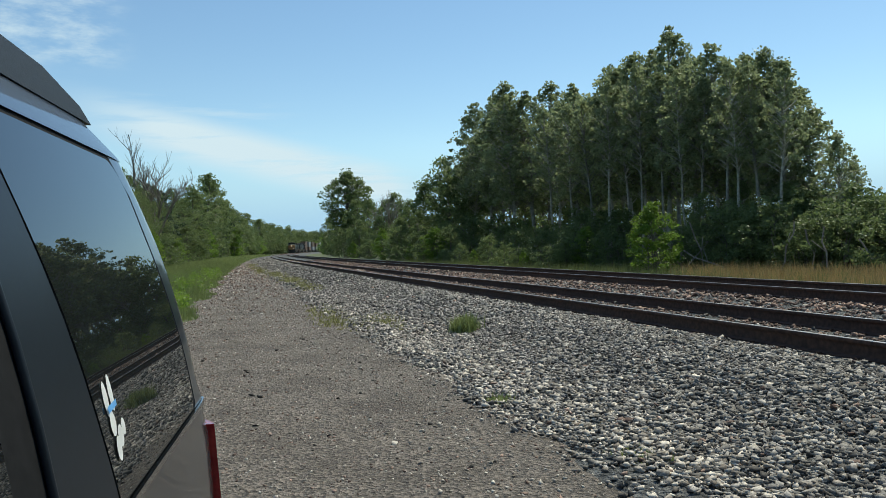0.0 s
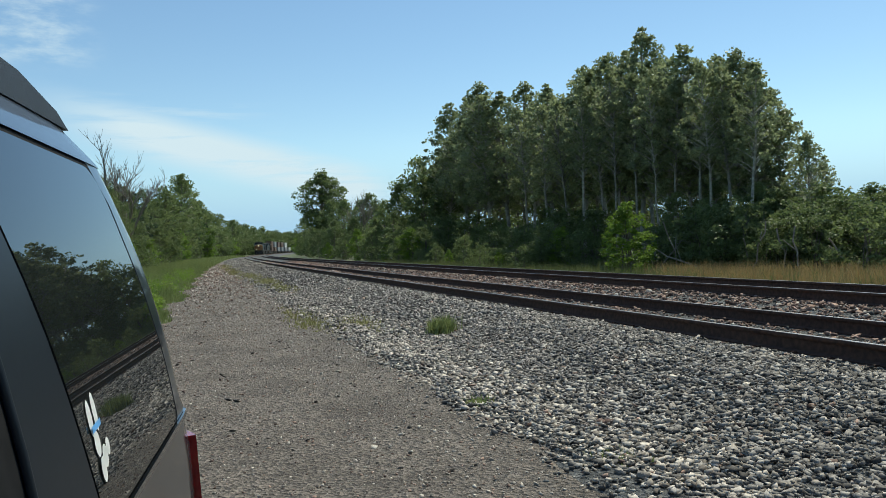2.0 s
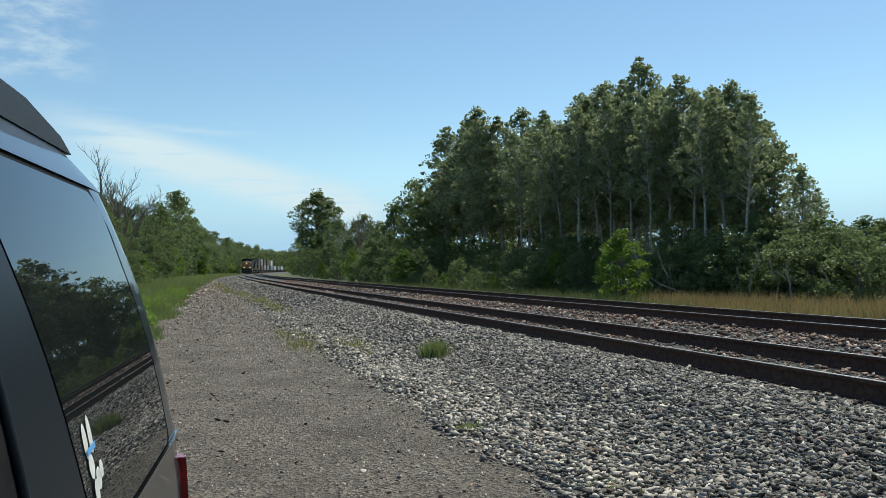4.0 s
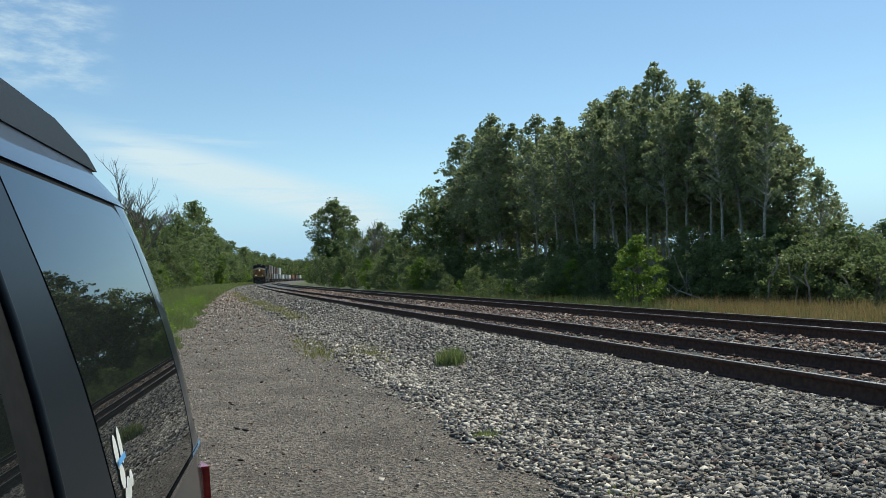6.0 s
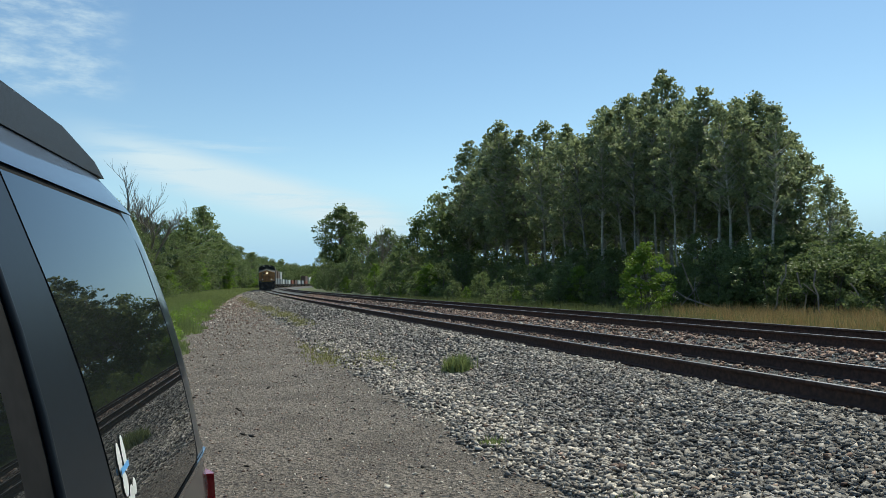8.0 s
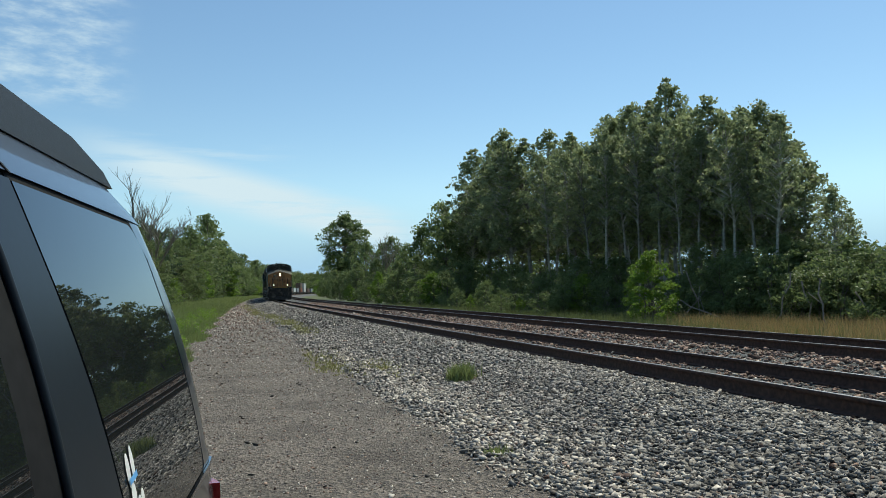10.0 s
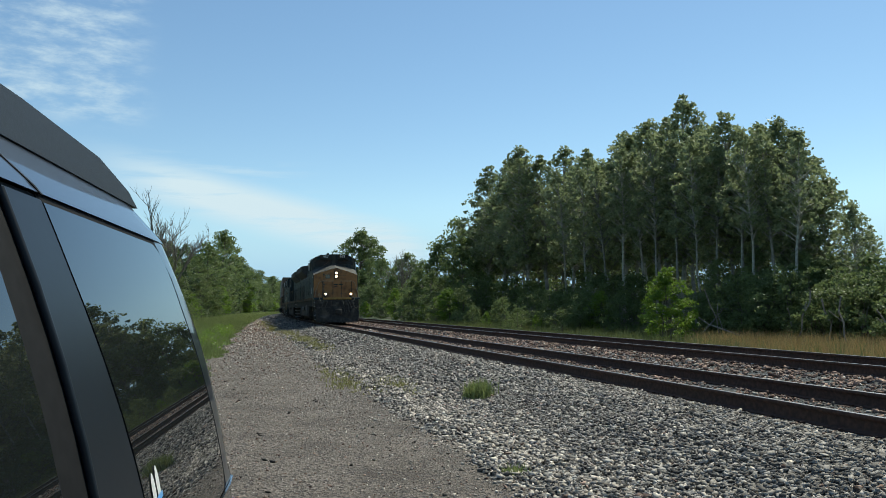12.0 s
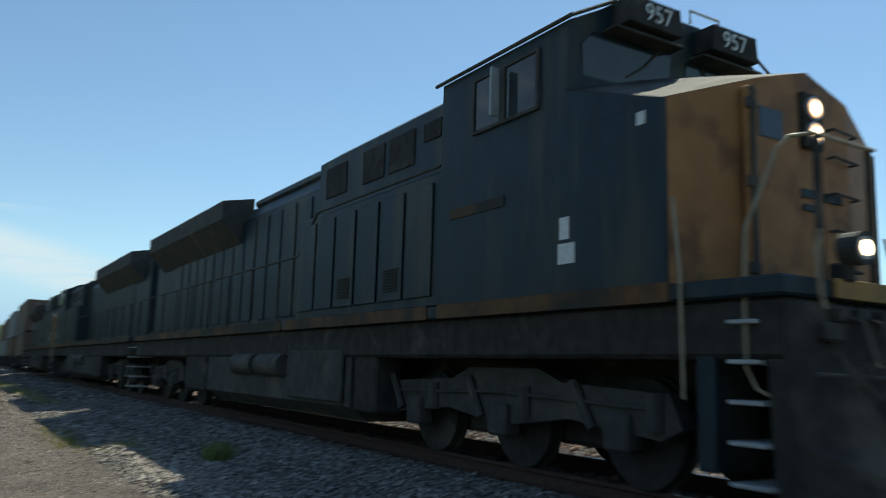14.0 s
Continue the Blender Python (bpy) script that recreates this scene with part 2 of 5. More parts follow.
M_VANRAIL = material("grey_roof_rail_plastic", (0.034, 0.038, 0.046), 0.5, dark=(0.027, 0.030, 0.036), scale=80, bump=0.05, bump_scale=300)
M_TINT = material("tinted_car_glass", (0.012, 0.014, 0.015), 0.0, dark=(0.011, 0.013, 0.014), scale=1, spec=0.9)
M_SHOULDER_GLINT = material("dull_bright_trim", (0.35, 0.38, 0.42), 0.18, 1.0, dark=(0.3, 0.33, 0.37), scale=5)
M_TYRE = material("tyre_rubber", (0.018, 0.018, 0.018), 0.85, dark=(0.012, 0.012, 0.012), scale=30, bump=0.2)
M_BARK = material("grey_bark", (0.20, 0.18, 0.15), 0.9, dark=(0.09, 0.08, 0.065), scale=7, bump=0.6, bump_scale=20, spread=0.25)
M_BARK_PALE = material("pale_poplar_bark", (0.36, 0.35, 0.30), 0.85, dark=(0.2, 0.19, 0.16), scale=5, bump=0.4, bump_scale=18, spread=0.25)
M_DEADWOOD = material("bleached_dead_wood", (0.30, 0.27, 0.23), 0.9, dark=(0.18, 0.16, 0.14), scale=8, bump=0.4)
M_LEAF = foliage("poplar_leaves", (0.14, 0.17, 0.08), (0.38, 0.42, 0.225), 0.52)
M_LEAF_MID = foliage("broad_leaves", (0.08, 0.115, 0.042), (0.225, 0.275, 0.11), 0.5)
M_LEAF_BRIGHT = foliage("young_bush_leaves", (0.10, 0.17, 0.025), (0.25, 0.36, 0.06), 0.5)
M_LEAF_DARK = foliage("conifer_needles", (0.03, 0.055, 0.025), (0.07, 0.11, 0.05), 0.25)
M_GRASS = foliage("green_grass_blades", (0.11, 0.145, 0.045), (0.28, 0.32, 0.12), 0.4)
M_MARSH = foliage("marsh_grass_blades", (0.075, 0.095, 0.03), (0.20, 0.22, 0.085), 0.35)
M_WEED = foliage("yellow_green_weeds", (0.20, 0.19, 0.06), (0.38, 0.36, 0.14), 0.35)
M_REED = foliage("dry_reed_blades", (0.20, 0.13, 0.05), (0.46, 0.34, 0.16), 0.35)
M_CLOD = material("dark_mud_clod", (0.06, 0.05, 0.04), 0.95, dark=(0.035, 0.03, 0.025), scale=30)


# ---- mesh building ----
class Shape:
    """Collects faces of one mesh."""

    def __init__(self):
        self.v, self.f = [], []

    def add(self, verts, faces):
        o = len(self.v)
        self.v += [tuple(p) for p in verts]
        self.f += [tuple(o + i for i in f) for f in faces]
        return self

    def box(self, x0, x1, y0, y1, z0, z1, c=0.0):
        """A box with chamfered edges c."""
        if c <= 0:
            return self.add([(x, y, z) for z in (z0, z1) for y in (y0, y1) for x in (x0, x1)],
                            [(0, 2, 3, 1), (4, 5, 7, 6), (0, 1, 5, 4), (2, 6, 7, 3), (0, 4, 6, 2), (1, 3, 7, 5)])
        c = min(c, (x1 - x0) / 2.01, (y1 - y0) / 2.01, (z1 - z0) / 2.01)
        bm = bmesh.new()
        mid, half = ((x0 + x1) / 2, (y0 + y1) / 2, (z0 + z1) / 2), ((x1 - x0) / 2, (y1 - y0) / 2, (z1 - z0) / 2)
        for sx in (-1, 1):
            for sy in (-1, 1):
                for sz in (-1, 1):
                    sg = (sx, sy, sz)
                    for k in range(3):
                        bm.verts.new([mid[i] + sg[i] * (half[i] - (0 if i == k else c)) for i in range(3)])
        got = bmesh.ops.convex_hull(bm, input=list(bm.verts))
        bmesh.ops.dissolve_limit(bm, angle_limit=0.02, verts=list(bm.verts), edges=list(bm.edges))
        bm.verts.index_update()
        self.add([v.co[:] for v in bm.verts], [[v.index for v in f.verts] for f in bm.faces])
        bm.free()
        return self

    def prism(self, poly, axis, a, b):
        """A polygon in the plane across axis (given as the two other coordinates in order), from a to b along it."""
        def put(p, w):
            q = list(p)
            q.insert("xyz".index(axis), w)
            return q
        n = len(poly)
        vs = [put(p, a) for p in poly] + [put(p, b) for p in poly]
        return self.add(vs, [tuple(range(n))[::-1], tuple(range(n, 2 * n))] + [(i, (i + 1) % n, n + (i + 1) % n, n + i) for i in range(n)])

    def cyl(self, centre, axis, r, length, n=16, r2=None):
        r2 = r if r2 is None else r2
        k = "xyz".index(axis)
        i, j = [w for w in range(3) if w != k]
        vs = []
        for e, rr in ((-0.5, r), (0.5, r2)):
            for t in range(n):
                p = list(centre)
                p[k] += e * length
                p[i] += rr * math.cos(2 * math.pi * t / n)
                p[j] += rr * math.sin(2 * math.pi * t / n)
                vs.append(p)
        return self.add(vs, [tuple(range(n))[::-1], tuple(range(n, 2 * n))] + [(t, (t + 1) % n, n + (t + 1) % n, n + t) for t in range(n)])

    def tube(self, pts, r, n=6, taper=1.0):
        """A round bar along points, tapering to r * taper."""
        pts = [Vector(p) for p in pts]
        base = len(self.v)
        for i, p in enumerate(pts):
            d = (pts[min(i + 1, len(pts) - 1)] - pts[max(i - 1, 0)]).normalized()
            a = d.cross(Vector((0.31, 0.17, 0.93))).normalized()
            b = d.cross(a)
            rr = r * (1 + (taper - 1) * i / (len(pts) - 1))
            for t in range(n):
                w = 2 * math.pi * t / n
                self.v.append(tuple(p + a * rr * math.cos(w) + b * rr * math.sin(w)))
        for i in range(len(pts) - 1):
            for t in range(n):
                o, e = base + i * n, base + (i + 1) * n
                self.f.append((o + t, o + (t + 1) % n, e + (t + 1) % n, e + t))
        self.f.append(tuple(base + t for t in range(n))[::-1])
        self.f.append(tuple(base + (len(pts) - 1) * n + t for t in range(n)))
        return self

    def data(self, name, mat, smooth=False):
        me = bpy.data.meshes.new(name)
        me.from_pydata(self.v, [], self.f)
        me.materials.append(mat)
        bm = bmesh.new()
        bm.from_mesh(me)
        bmesh.ops.recalc_face_normals(bm, faces=list(bm.faces))
        bm.to_mesh(me)
        bm.free()
        if smooth:
            me.polygons.foreach_set("use_smooth", [True] * len(me.polygons))
            me.set_sharp_from_angle(angle=radians(smooth if smooth is not True else 40))
        return me


def part(name, shape, mat, parent, label="", smooth=False):
    """Links a shape as one mesh object under a thing or a part."""
    ob = new(name, shape.data(name, mat, smooth) if isinstance(shape, Shape) else shape)
    ob.parent = parent
    return tagged(ob, label)


def thing(name, label, category, group="", kind="", m=None):
    ob = new(name)
    if m is not None:
        ob.matrix_world = m
    return tagged(ob, label, category, group, kind)


def raw(name, verts, faces, mat, smooth=False):
    """One object straight from arrays of vertices and faces."""
    me = bpy.data.meshes.new(name)
    faces = np.asarray(faces)
    me.vertices.add(len(verts))
    me.vertices.foreach_set("co", np.asarray(verts, np.float32).ravel())
    k = faces.shape[1]
    me.loops.add(faces.size)
    me.loops.foreach_set("vertex_index", faces.astype(np.int32).ravel())
    me.polygons.add(len(faces))
    me.polygons.foreach_set("loop_start", np.arange(0, faces.size, k, dtype=np.int32))
    me.polygons.foreach_set("loop_total", np.full(len(faces), k, np.int32))
    if smooth:
        me.polygons.foreach_set("use_smooth", np.ones(len(faces), bool))
    me.update(calc_edges=True)
    me.validate()
    me.materials.append(mat)
    return me


def sheet(name, ss, qs, height, mat, smooth=True):
    """A strip of ground over the plan: height(s, q) gives z."""
    S, Q = np.meshgrid(ss, qs, indexing="ij")
    P = place(S, Q, height(S, Q)).reshape(-1, 3)
    n, k = len(ss), len(qs)
    i = (np.arange(n - 1)[:, None] * k + np.arange(k - 1)).ravel()
    return new(name, raw(name, P, np.stack([i, i + 1, i + k + 1, i + k], 1), mat, smooth))


def rough(a, b, scale, amount, seed=0.0):
    """Smooth pseudo-random relief from sums of waves; arrays."""
    r = np.random.RandomState(int(seed * 10) + 5)
    z = np.zeros_like(a)
    for i in range(7):
        k = scale * 1.6 ** (i * 0.6)
        w, ph = r.uniform(0, 6.28), r.uniform(0, 6.28)
        z += np.sin((a * math.cos(w) + b * math.sin(w)) * k + ph + 1.7 * np.sin(b * k * 0.37 + i)) / (1 + i * 0.5)
    return z * amount / 2.2


BED = [(-60, 0.0), (-4.6, 0.0), (-4.2, 0.012), (-3.4, 0.07), (-2.7, 0.14), (-2.0, 0.26), (-1.6, 0.30), (1.5, 0.30), (2.2, 0.33), (2.6, 0.38), (5.4, 0.385), (6.0, 0.32), (7.6, -0.25), (8.6, -0.38), (60, -0.38)]
BQ, BZ = np.array(BED).T


def bed(q):
    return np.interp(q, BQ, BZ)


def ground_z(s, q):
    z = np.interp(q, [-60, -7.6, -4.6, 6.0, 8.6, 60], [0.05, 0, -0.06, -0.10, -0.38, -0.42])
    return z + rough(s, q, 0.35, 0.05, 3) * np.clip((np.abs(q + 1) - 7) / 4, 0, 1)


# ---- ground ----
far = np.array([600, 680, 780, 900, 1100, 1400, 1900, 2500.0])
ss = np.concatenate([-far[::-1][3:] + 0, np.arange(-400, -60, 40), np.arange(-60, 120, 1.5), np.arange(120, 600, 8), far])
qs = np.concatenate([[-2500, -1200, -600, -300, -150, -90], np.arange(-60, -8, 2.0), np.arange(-8, 9, 0.5), np.arange(9, 61, 2), [90, 150, 300, 600, 1200, 2500]])
tagged(sheet("ground", ss, qs, ground_z, M_GROUND), "grassy brown earth with weeds beside the railway", "ground", kind="structure")


def road_edge(s):
    """The road's grassy edge, across the line."""
    return np.interp(s, [-40, 6, 10, 24, 31, 50, 98, 140], [-10.2, -10.2, -7.6, -7.42, -7.2, -6.85, -5.75, -5.0]) + 0.22 * np.sin(s * 0.7) + 0.12 * np.sin(s * 2.3 + 1)


def road_z(s, q):
    return 0.012 + rough(s, q, 0.8, 0.012, 1) + rough(s, q, 3.0, 0.006, 2) - 0.06 * np.clip((road_edge(s) - q) / 0.25, 0, 1) - 0.05 * (q > -4.05)


ss = np.concatenate([np.arange(-40, -2, 1.0), np.arange(-2, 40, 0.25), np.arange(40, 150, 1.0)])
tagged(sheet("gravel_road", ss, np.concatenate([[-10.6, -10.4, -10.2], np.arange(-10, -3.9, 0.2)]), road_z, M_ROAD), "compacted grey-brown gravel service road", "road", kind="structure")


def bed_z(s, q):
    return bed(q) + rough(s, q, 2.2, 0.015, 4) * (q < -1.6) - 0.03 * (q < -4.4) + rough(s, q, 7, 0.008, 8)


ss = np.concatenate([np.arange(-60, -4, 1.5), np.arange(-4, 40, 0.25), np.arange(40, 120, 1.0), np.arange(120, 760, 6)])
tagged(sheet("ballast_bed", ss, np.concatenate([np.arange(-4.6, -1.4, 0.15), np.arange(-1.4, 7.7, 0.35), [8.4]]), bed_z, M_BALLAST), "grey crushed stone ballast bed under the tracks", "ballast", kind="structure")


# ---- loose stone ----
CUBE = np.array([[x, y, z] for z in (-1, 1) for y in (-1, 1) for x in (-1, 1)], float)
CUBEF = np.array([(0, 2, 3, 1), (4, 5, 7, 6), (0, 1, 5, 4), (2, 6, 7, 3), (0, 4, 6, 2), (1, 3, 7, 5)])


def stones(name, s, q, size, mat, seed, sink=0.15, base=None):
    """Broken stones: jittered six-sided lumps, turned at random, lying on the bed."""
    r = np.random.RandomState(seed)
    n = len(s)
    v = CUBE[None] * (1 - 0.8 * r.uniform(0, 1, (n, 8, 3)) ** 1.5) * (size / 2)[:, None, None] * r.uniform(0.5, 1.6, (n, 1, 3)) * np.array([1.05, 1.0, 0.55])
    a, b, c = r.uniform(0, 6.28, n), r.normal(0, 0.32, n), r.normal(0, 0.32, n)

    def turn(p, i, j, w):
        x, y = p[..., i].copy(), p[..., j].copy()
        p[..., i], p[..., j] = x * np.cos(w)[:, None] - y * np.sin(w)[:, None], x * np.sin(w)[:, None] + y * np.cos(w)[:, None]
    turn(v, 0, 2, b), turn(v, 1, 2, c), turn(v, 0, 1, a)
    z = (bed_z(s, q) if base is None else base(s, q)) + size * (0.42 - sink) * r.uniform(0.1, 1.3, n)
    v += place(s, q, z)[:, None, :]
    f = (np.arange(n)[:, None, None] * 8 + CUBEF[None]).reshape(-1, 4)
    return new(name, raw(name, v.reshape(-1, 3), f, mat))


def scatter(n, s0, s1, q0, q1, seed, power=1.0):
    r = np.random.RandomState(seed)
    return s0 + (s1 - s0) * r.uniform(0, 1, n) ** power, r.uniform(q0, q1, n)


def ballast_stones():
    grey_s, grey_q, grey_d, pale = [], [], [], []
    r = np.random.RandomState(11)
    for n, s0, s1, q0, q1, d in ((52000, 1.5, 13, -4.8, -0.95, 0.046), (17000, -9, 1.5, -4.8, -0.95, 0.05), (26000, 13, 30, -4.4, -0.95, 0.060), (9000, 30, 75, -4.2, -0.95, 0.085), (9000, 75, 170, -4.3, -0.95, 0.14), (3500, 34, 90, 0.9, 3.1, 0.10), (2500, 40, 100, -0.6, 0.6, 0.09),
                                 (6500, 5, 34, 0.9, 3.1, 0.07), (4000, 5, 40, -0.6, 0.6, 0.06), (2500, 8, 40, 4.7, 6.6, 0.07), (2200, 8, 40, 3.3, 4.5, 0.065)):
        s, q = scatter(n, s0, s1, q0, q1, n)
        keep = r.uniform(0, 1, n) > np.clip((-3.7 - q + rough(s, q, 1.3, 0.25, 9)) / 0.9, 0, 0.93)
        s, q = s[keep], q[keep]
        grey_s.append(s), grey_q.append(q), grey_d.append(d * r.uniform(0.55, 1.25, len(s)))
    s, q, dd = np.concatenate(grey_s), np.concatenate(grey_q), np.concatenate(grey_d)
    kind = r.uniform(0, 1, len(s))
    edge = np.clip(1.0 - np.abs(q + 3.85) / 0.85, 0, 1) * (s < 60)
    pale = (kind < 0.04 + 0.75 * edge * np.clip(1.6 - s / 22, 0.35, 1))
    brown = (~pale) & (kind > np.where(q > -0.9, 0.18, 0.985))
    for name, pick, mat, label, seed in (("ballast_stones", ~pale & ~brown, M_STONE, "grey crushed ballast stones on the track shoulder", 1),
                                         ("pale_stones", pale, M_STONE_PALE, "pale limestone pieces along the foot of the ballast", 2),
                                         ("rusty_stones", brown, M_STONE_BROWN, "rust-stained ballast stones between the rails", 3)):
        tagged(stones(name, s[pick], q[pick], dd[pick], mat, seed), label, "stones", kind="stuff")
    s, q = scatter(34000, 1.2, 115, -8.4, -3.9, 77, 2.3)
    keep = q > road_edge(s) + 0.1
    s, q = s[keep], q[keep]
    size = (0.008 + 0.022 * r.uniform(0, 1, len(s)) ** 3) * np.clip(s / 13, 0.95, 5.0)
    half = r.uniform(0, 1, len(s)) < 0.55
    tagged(stones("road_gravel", s[half], q[half], size[half], M_STONE_PALE, 4, 0.25, road_z), "small pale loose stones on the gravel road", "gravel", kind="stuff")
    tagged(stones("road_grit", s[~half], q[~half], size[~half], M_STONE_BROWN, 6, 0.25, road_z), "small brown loose stones on the gravel road", "gravel", kind="stuff")
    s, q = scatter(2000, 2, 40, -4.9, -4.0, 79)
    q = -4.1 - 1.3 * r.uniform(0, 1, len(s)) ** 2
    tagged(stones("stray_stones", s, q, r.uniform(0.015, 0.04, len(s)), M_STONE_PALE, 7, 0.2, road_z), "pale stones strayed from the ballast onto the road", "stones", kind="stuff")
    s, q = scatter(90, 2, 24, -7.4, -4.2, 78, 1.3)
    tagged(stones("mud_clods", s, q, r.uniform(0.02, 0.06, len(s)), M_CLOD, 5, 0.3, road_z), "dark clods of earth on the gravel road", "clods", kind="stuff")


ballast_stones()


# ---- tracks ----
RAIL = [(-0.076, 0), (0.076, 0), (0.076, 0.011), (0.02, 0.028), (0.0095, 0.05), (0.0095, 0.128), (0.034, 0.146), (0.037, 0.152), (0.037, 0.172), (0.03, 0.184),
        (-0.03, 0.184), (-0.037, 0.172), (-0.037, 0.152), (-0.034, 0.146), (-0.0095, 0.128), (-0.0095, 0.05), (-0.02, 0.028), (-0.076, 0.011)]


def sweep(poly, ss, q, z):
    sh = Shape()
    n = len(poly)
    pts = np.concatenate([place(ss, q + a, z + b)[:, None, :] for a, b in poly], 1)
    sh.v = [tuple(p) for p in pts.reshape(-1, 3)]
    sh.f = [(i * n + t, i * n + (t + 1) % n, (i + 1) * n + (t + 1) % n, (i + 1) * n + t) for i in range(len(ss) - 1) for t in range(n)]
    sh.f += [tuple(range(n))[::-1], tuple((len(ss) - 1) * n + t for t in range(n))]
    return sh


def track(q0, top, label):
    t = thing("railway_track", label, "railway track", "parallel tracks", "structure")
    ss = np.concatenate([np.arange(-80, 60, 2.0), np.arange(60, 200, 4), np.arange(200, 912, 8)])
    base = top - 0.186
    for side in (-0.7525, 0.7525):
        rail = part("rail", sweep(RAIL, ss, q0 + side, base), M_RAIL, t, "rusty brown steel rail", smooth=35)
        part("running_surface", sweep([(-0.026, 0.1835), (0.026, 0.1835), (0.022, 0.1865), (-0.022, 0.1865)], ss, q0 + side, base), M_RAIL_HEAD, rail, "polished bright wheel-worn rail top")
    r = random.Random(int(q0 * 10) + 3)
    tie = Shape().box(-1.3, 1.3, -0.115, 0.115, -0.17, 0, 0.012).data("tie", M_TIE)
    plate = Shape().box(-0.19, 0.19, -0.1, 0.1, 0, 0.014, 0.004)
    plate.box(-0.13, -0.085, -0.075, -0.045, 0.01, 0.035).box(0.085, 0.13, 0.045, 0.075, 0.01, 0.035)
    plate = plate.data("tie_plate", M_RAIL)
    for i in range(150):
        s = -4 + i * 0.52 + r.uniform(-0.02, 0.02)
        p = place(s, q0 + r.uniform(-0.05, 0.05), base - 0.012 + r.uniform(-0.006, 0.0))
        ob = part("tie", tie, None, t)
        ob.matrix_basis = pose(*p, r.uniform(-0.6, 0.6), r.uniform(-0.3, 0.3), bearing(s) + r.uniform(-1.2, 1.2))
        if i < 90:
            for side in (-0.7525, 0.7525):
                k = part("tie_plate", plate, None, t)
                k.matrix_basis = pose(*place(s, q0 + side, base - 0.0115), 0, 0, bearing(s))


track(0, RAIL_TOP, "near railway track of rusty rails on wooden ties")
track(TRACK_GAP, RAIL_TOP + FAR_RISE, "far railway track of rusty rails on wooden ties")


# ---- the train ----
def bar(pts, r=0.02):
    return Shape().tube(pts, r, 6)


def lettering(parent, text, size, m, mat):
    cu = bpy.data.curves.new("number", "FONT")
    cu.body, cu.size, cu.extrude, cu.align_x, cu.align_y = text, size, 0.004, "CENTER", "CENTER"
    cu.materials.append(mat)
    ob = new("number", cu)
    ob.parent = parent
    ob.matrix_basis = m
    return ob


def bogie(parent, y, axles, r=0.53):
    t = new("bogie")
    t.parent = parent
    t.location = (0, y, 0)
    span = (axles - 1) * 0.95
    for side in (-1, 1):
        x = side * 1.03
        fr = Shape().prism([(-span - 0.75, 0.62), (-span - 0.6, 0.92), (-span * 0.55, 0.98), (-span * 0.35, 1.12), (span * 0.35, 1.12), (span * 0.55, 0.98), (span + 0.6, 0.92), (span + 0.75, 0.62),
                             (span + 0.5, 0.5), (span * 0.6, 0.62), (0.25, 0.5), (-0.25, 0.5), (-span * 0.6, 0.62), (-span - 0.5, 0.5)], "x", x - 0.09, x + 0.09)
        for k in range(axles):
            ya = (k - (axles - 1) / 2) * 1.9
            fr.box(x - 0.12 + side * 0.06, x + 0.12 + side * 0.06, ya - 0.17, ya + 0.17, 0.36, 0.72, 0.03)
            fr.tube([(x + side * 0.13, ya + 0.35, 0.55), (x + side * 0.15, ya + 0.62, 1.0)], 0.05, 8)
            fr.cyl((x + side * 0.1, ya - 0.45, 0.75), "z", 0.09, 0.34, 10)
        fr.tube([(x + side * 0.12, -span - 0.5, 0.78), (x + side * 0.13, 0, 0.85), (x + side * 0.12, span + 0.5, 0.78)], 0.022)
        part("side_frame", fr, M_GREY, t, "dusty grey cast bogie frame")
    for k in range(axles):
        ya = (k - (axles - 1) / 2) * 1.9
        for side in (-1, 1):
            w = Shape().cyl((side * 0.7525, ya, r), "x", r, 0.13, 28).cyl((side * 0.675, ya, r), "x", r + 0.028, 0.03, 28).cyl((side * 0.83, ya, r), "x", 0.16, 0.1, 14)
            part("wheel", w, M_BLACK, t, smooth=30)
        part("axle", Shape().cyl((0, ya, r), "x", 0.09, 1.36, 12), M_BLACK, t, smooth=30)
    return t


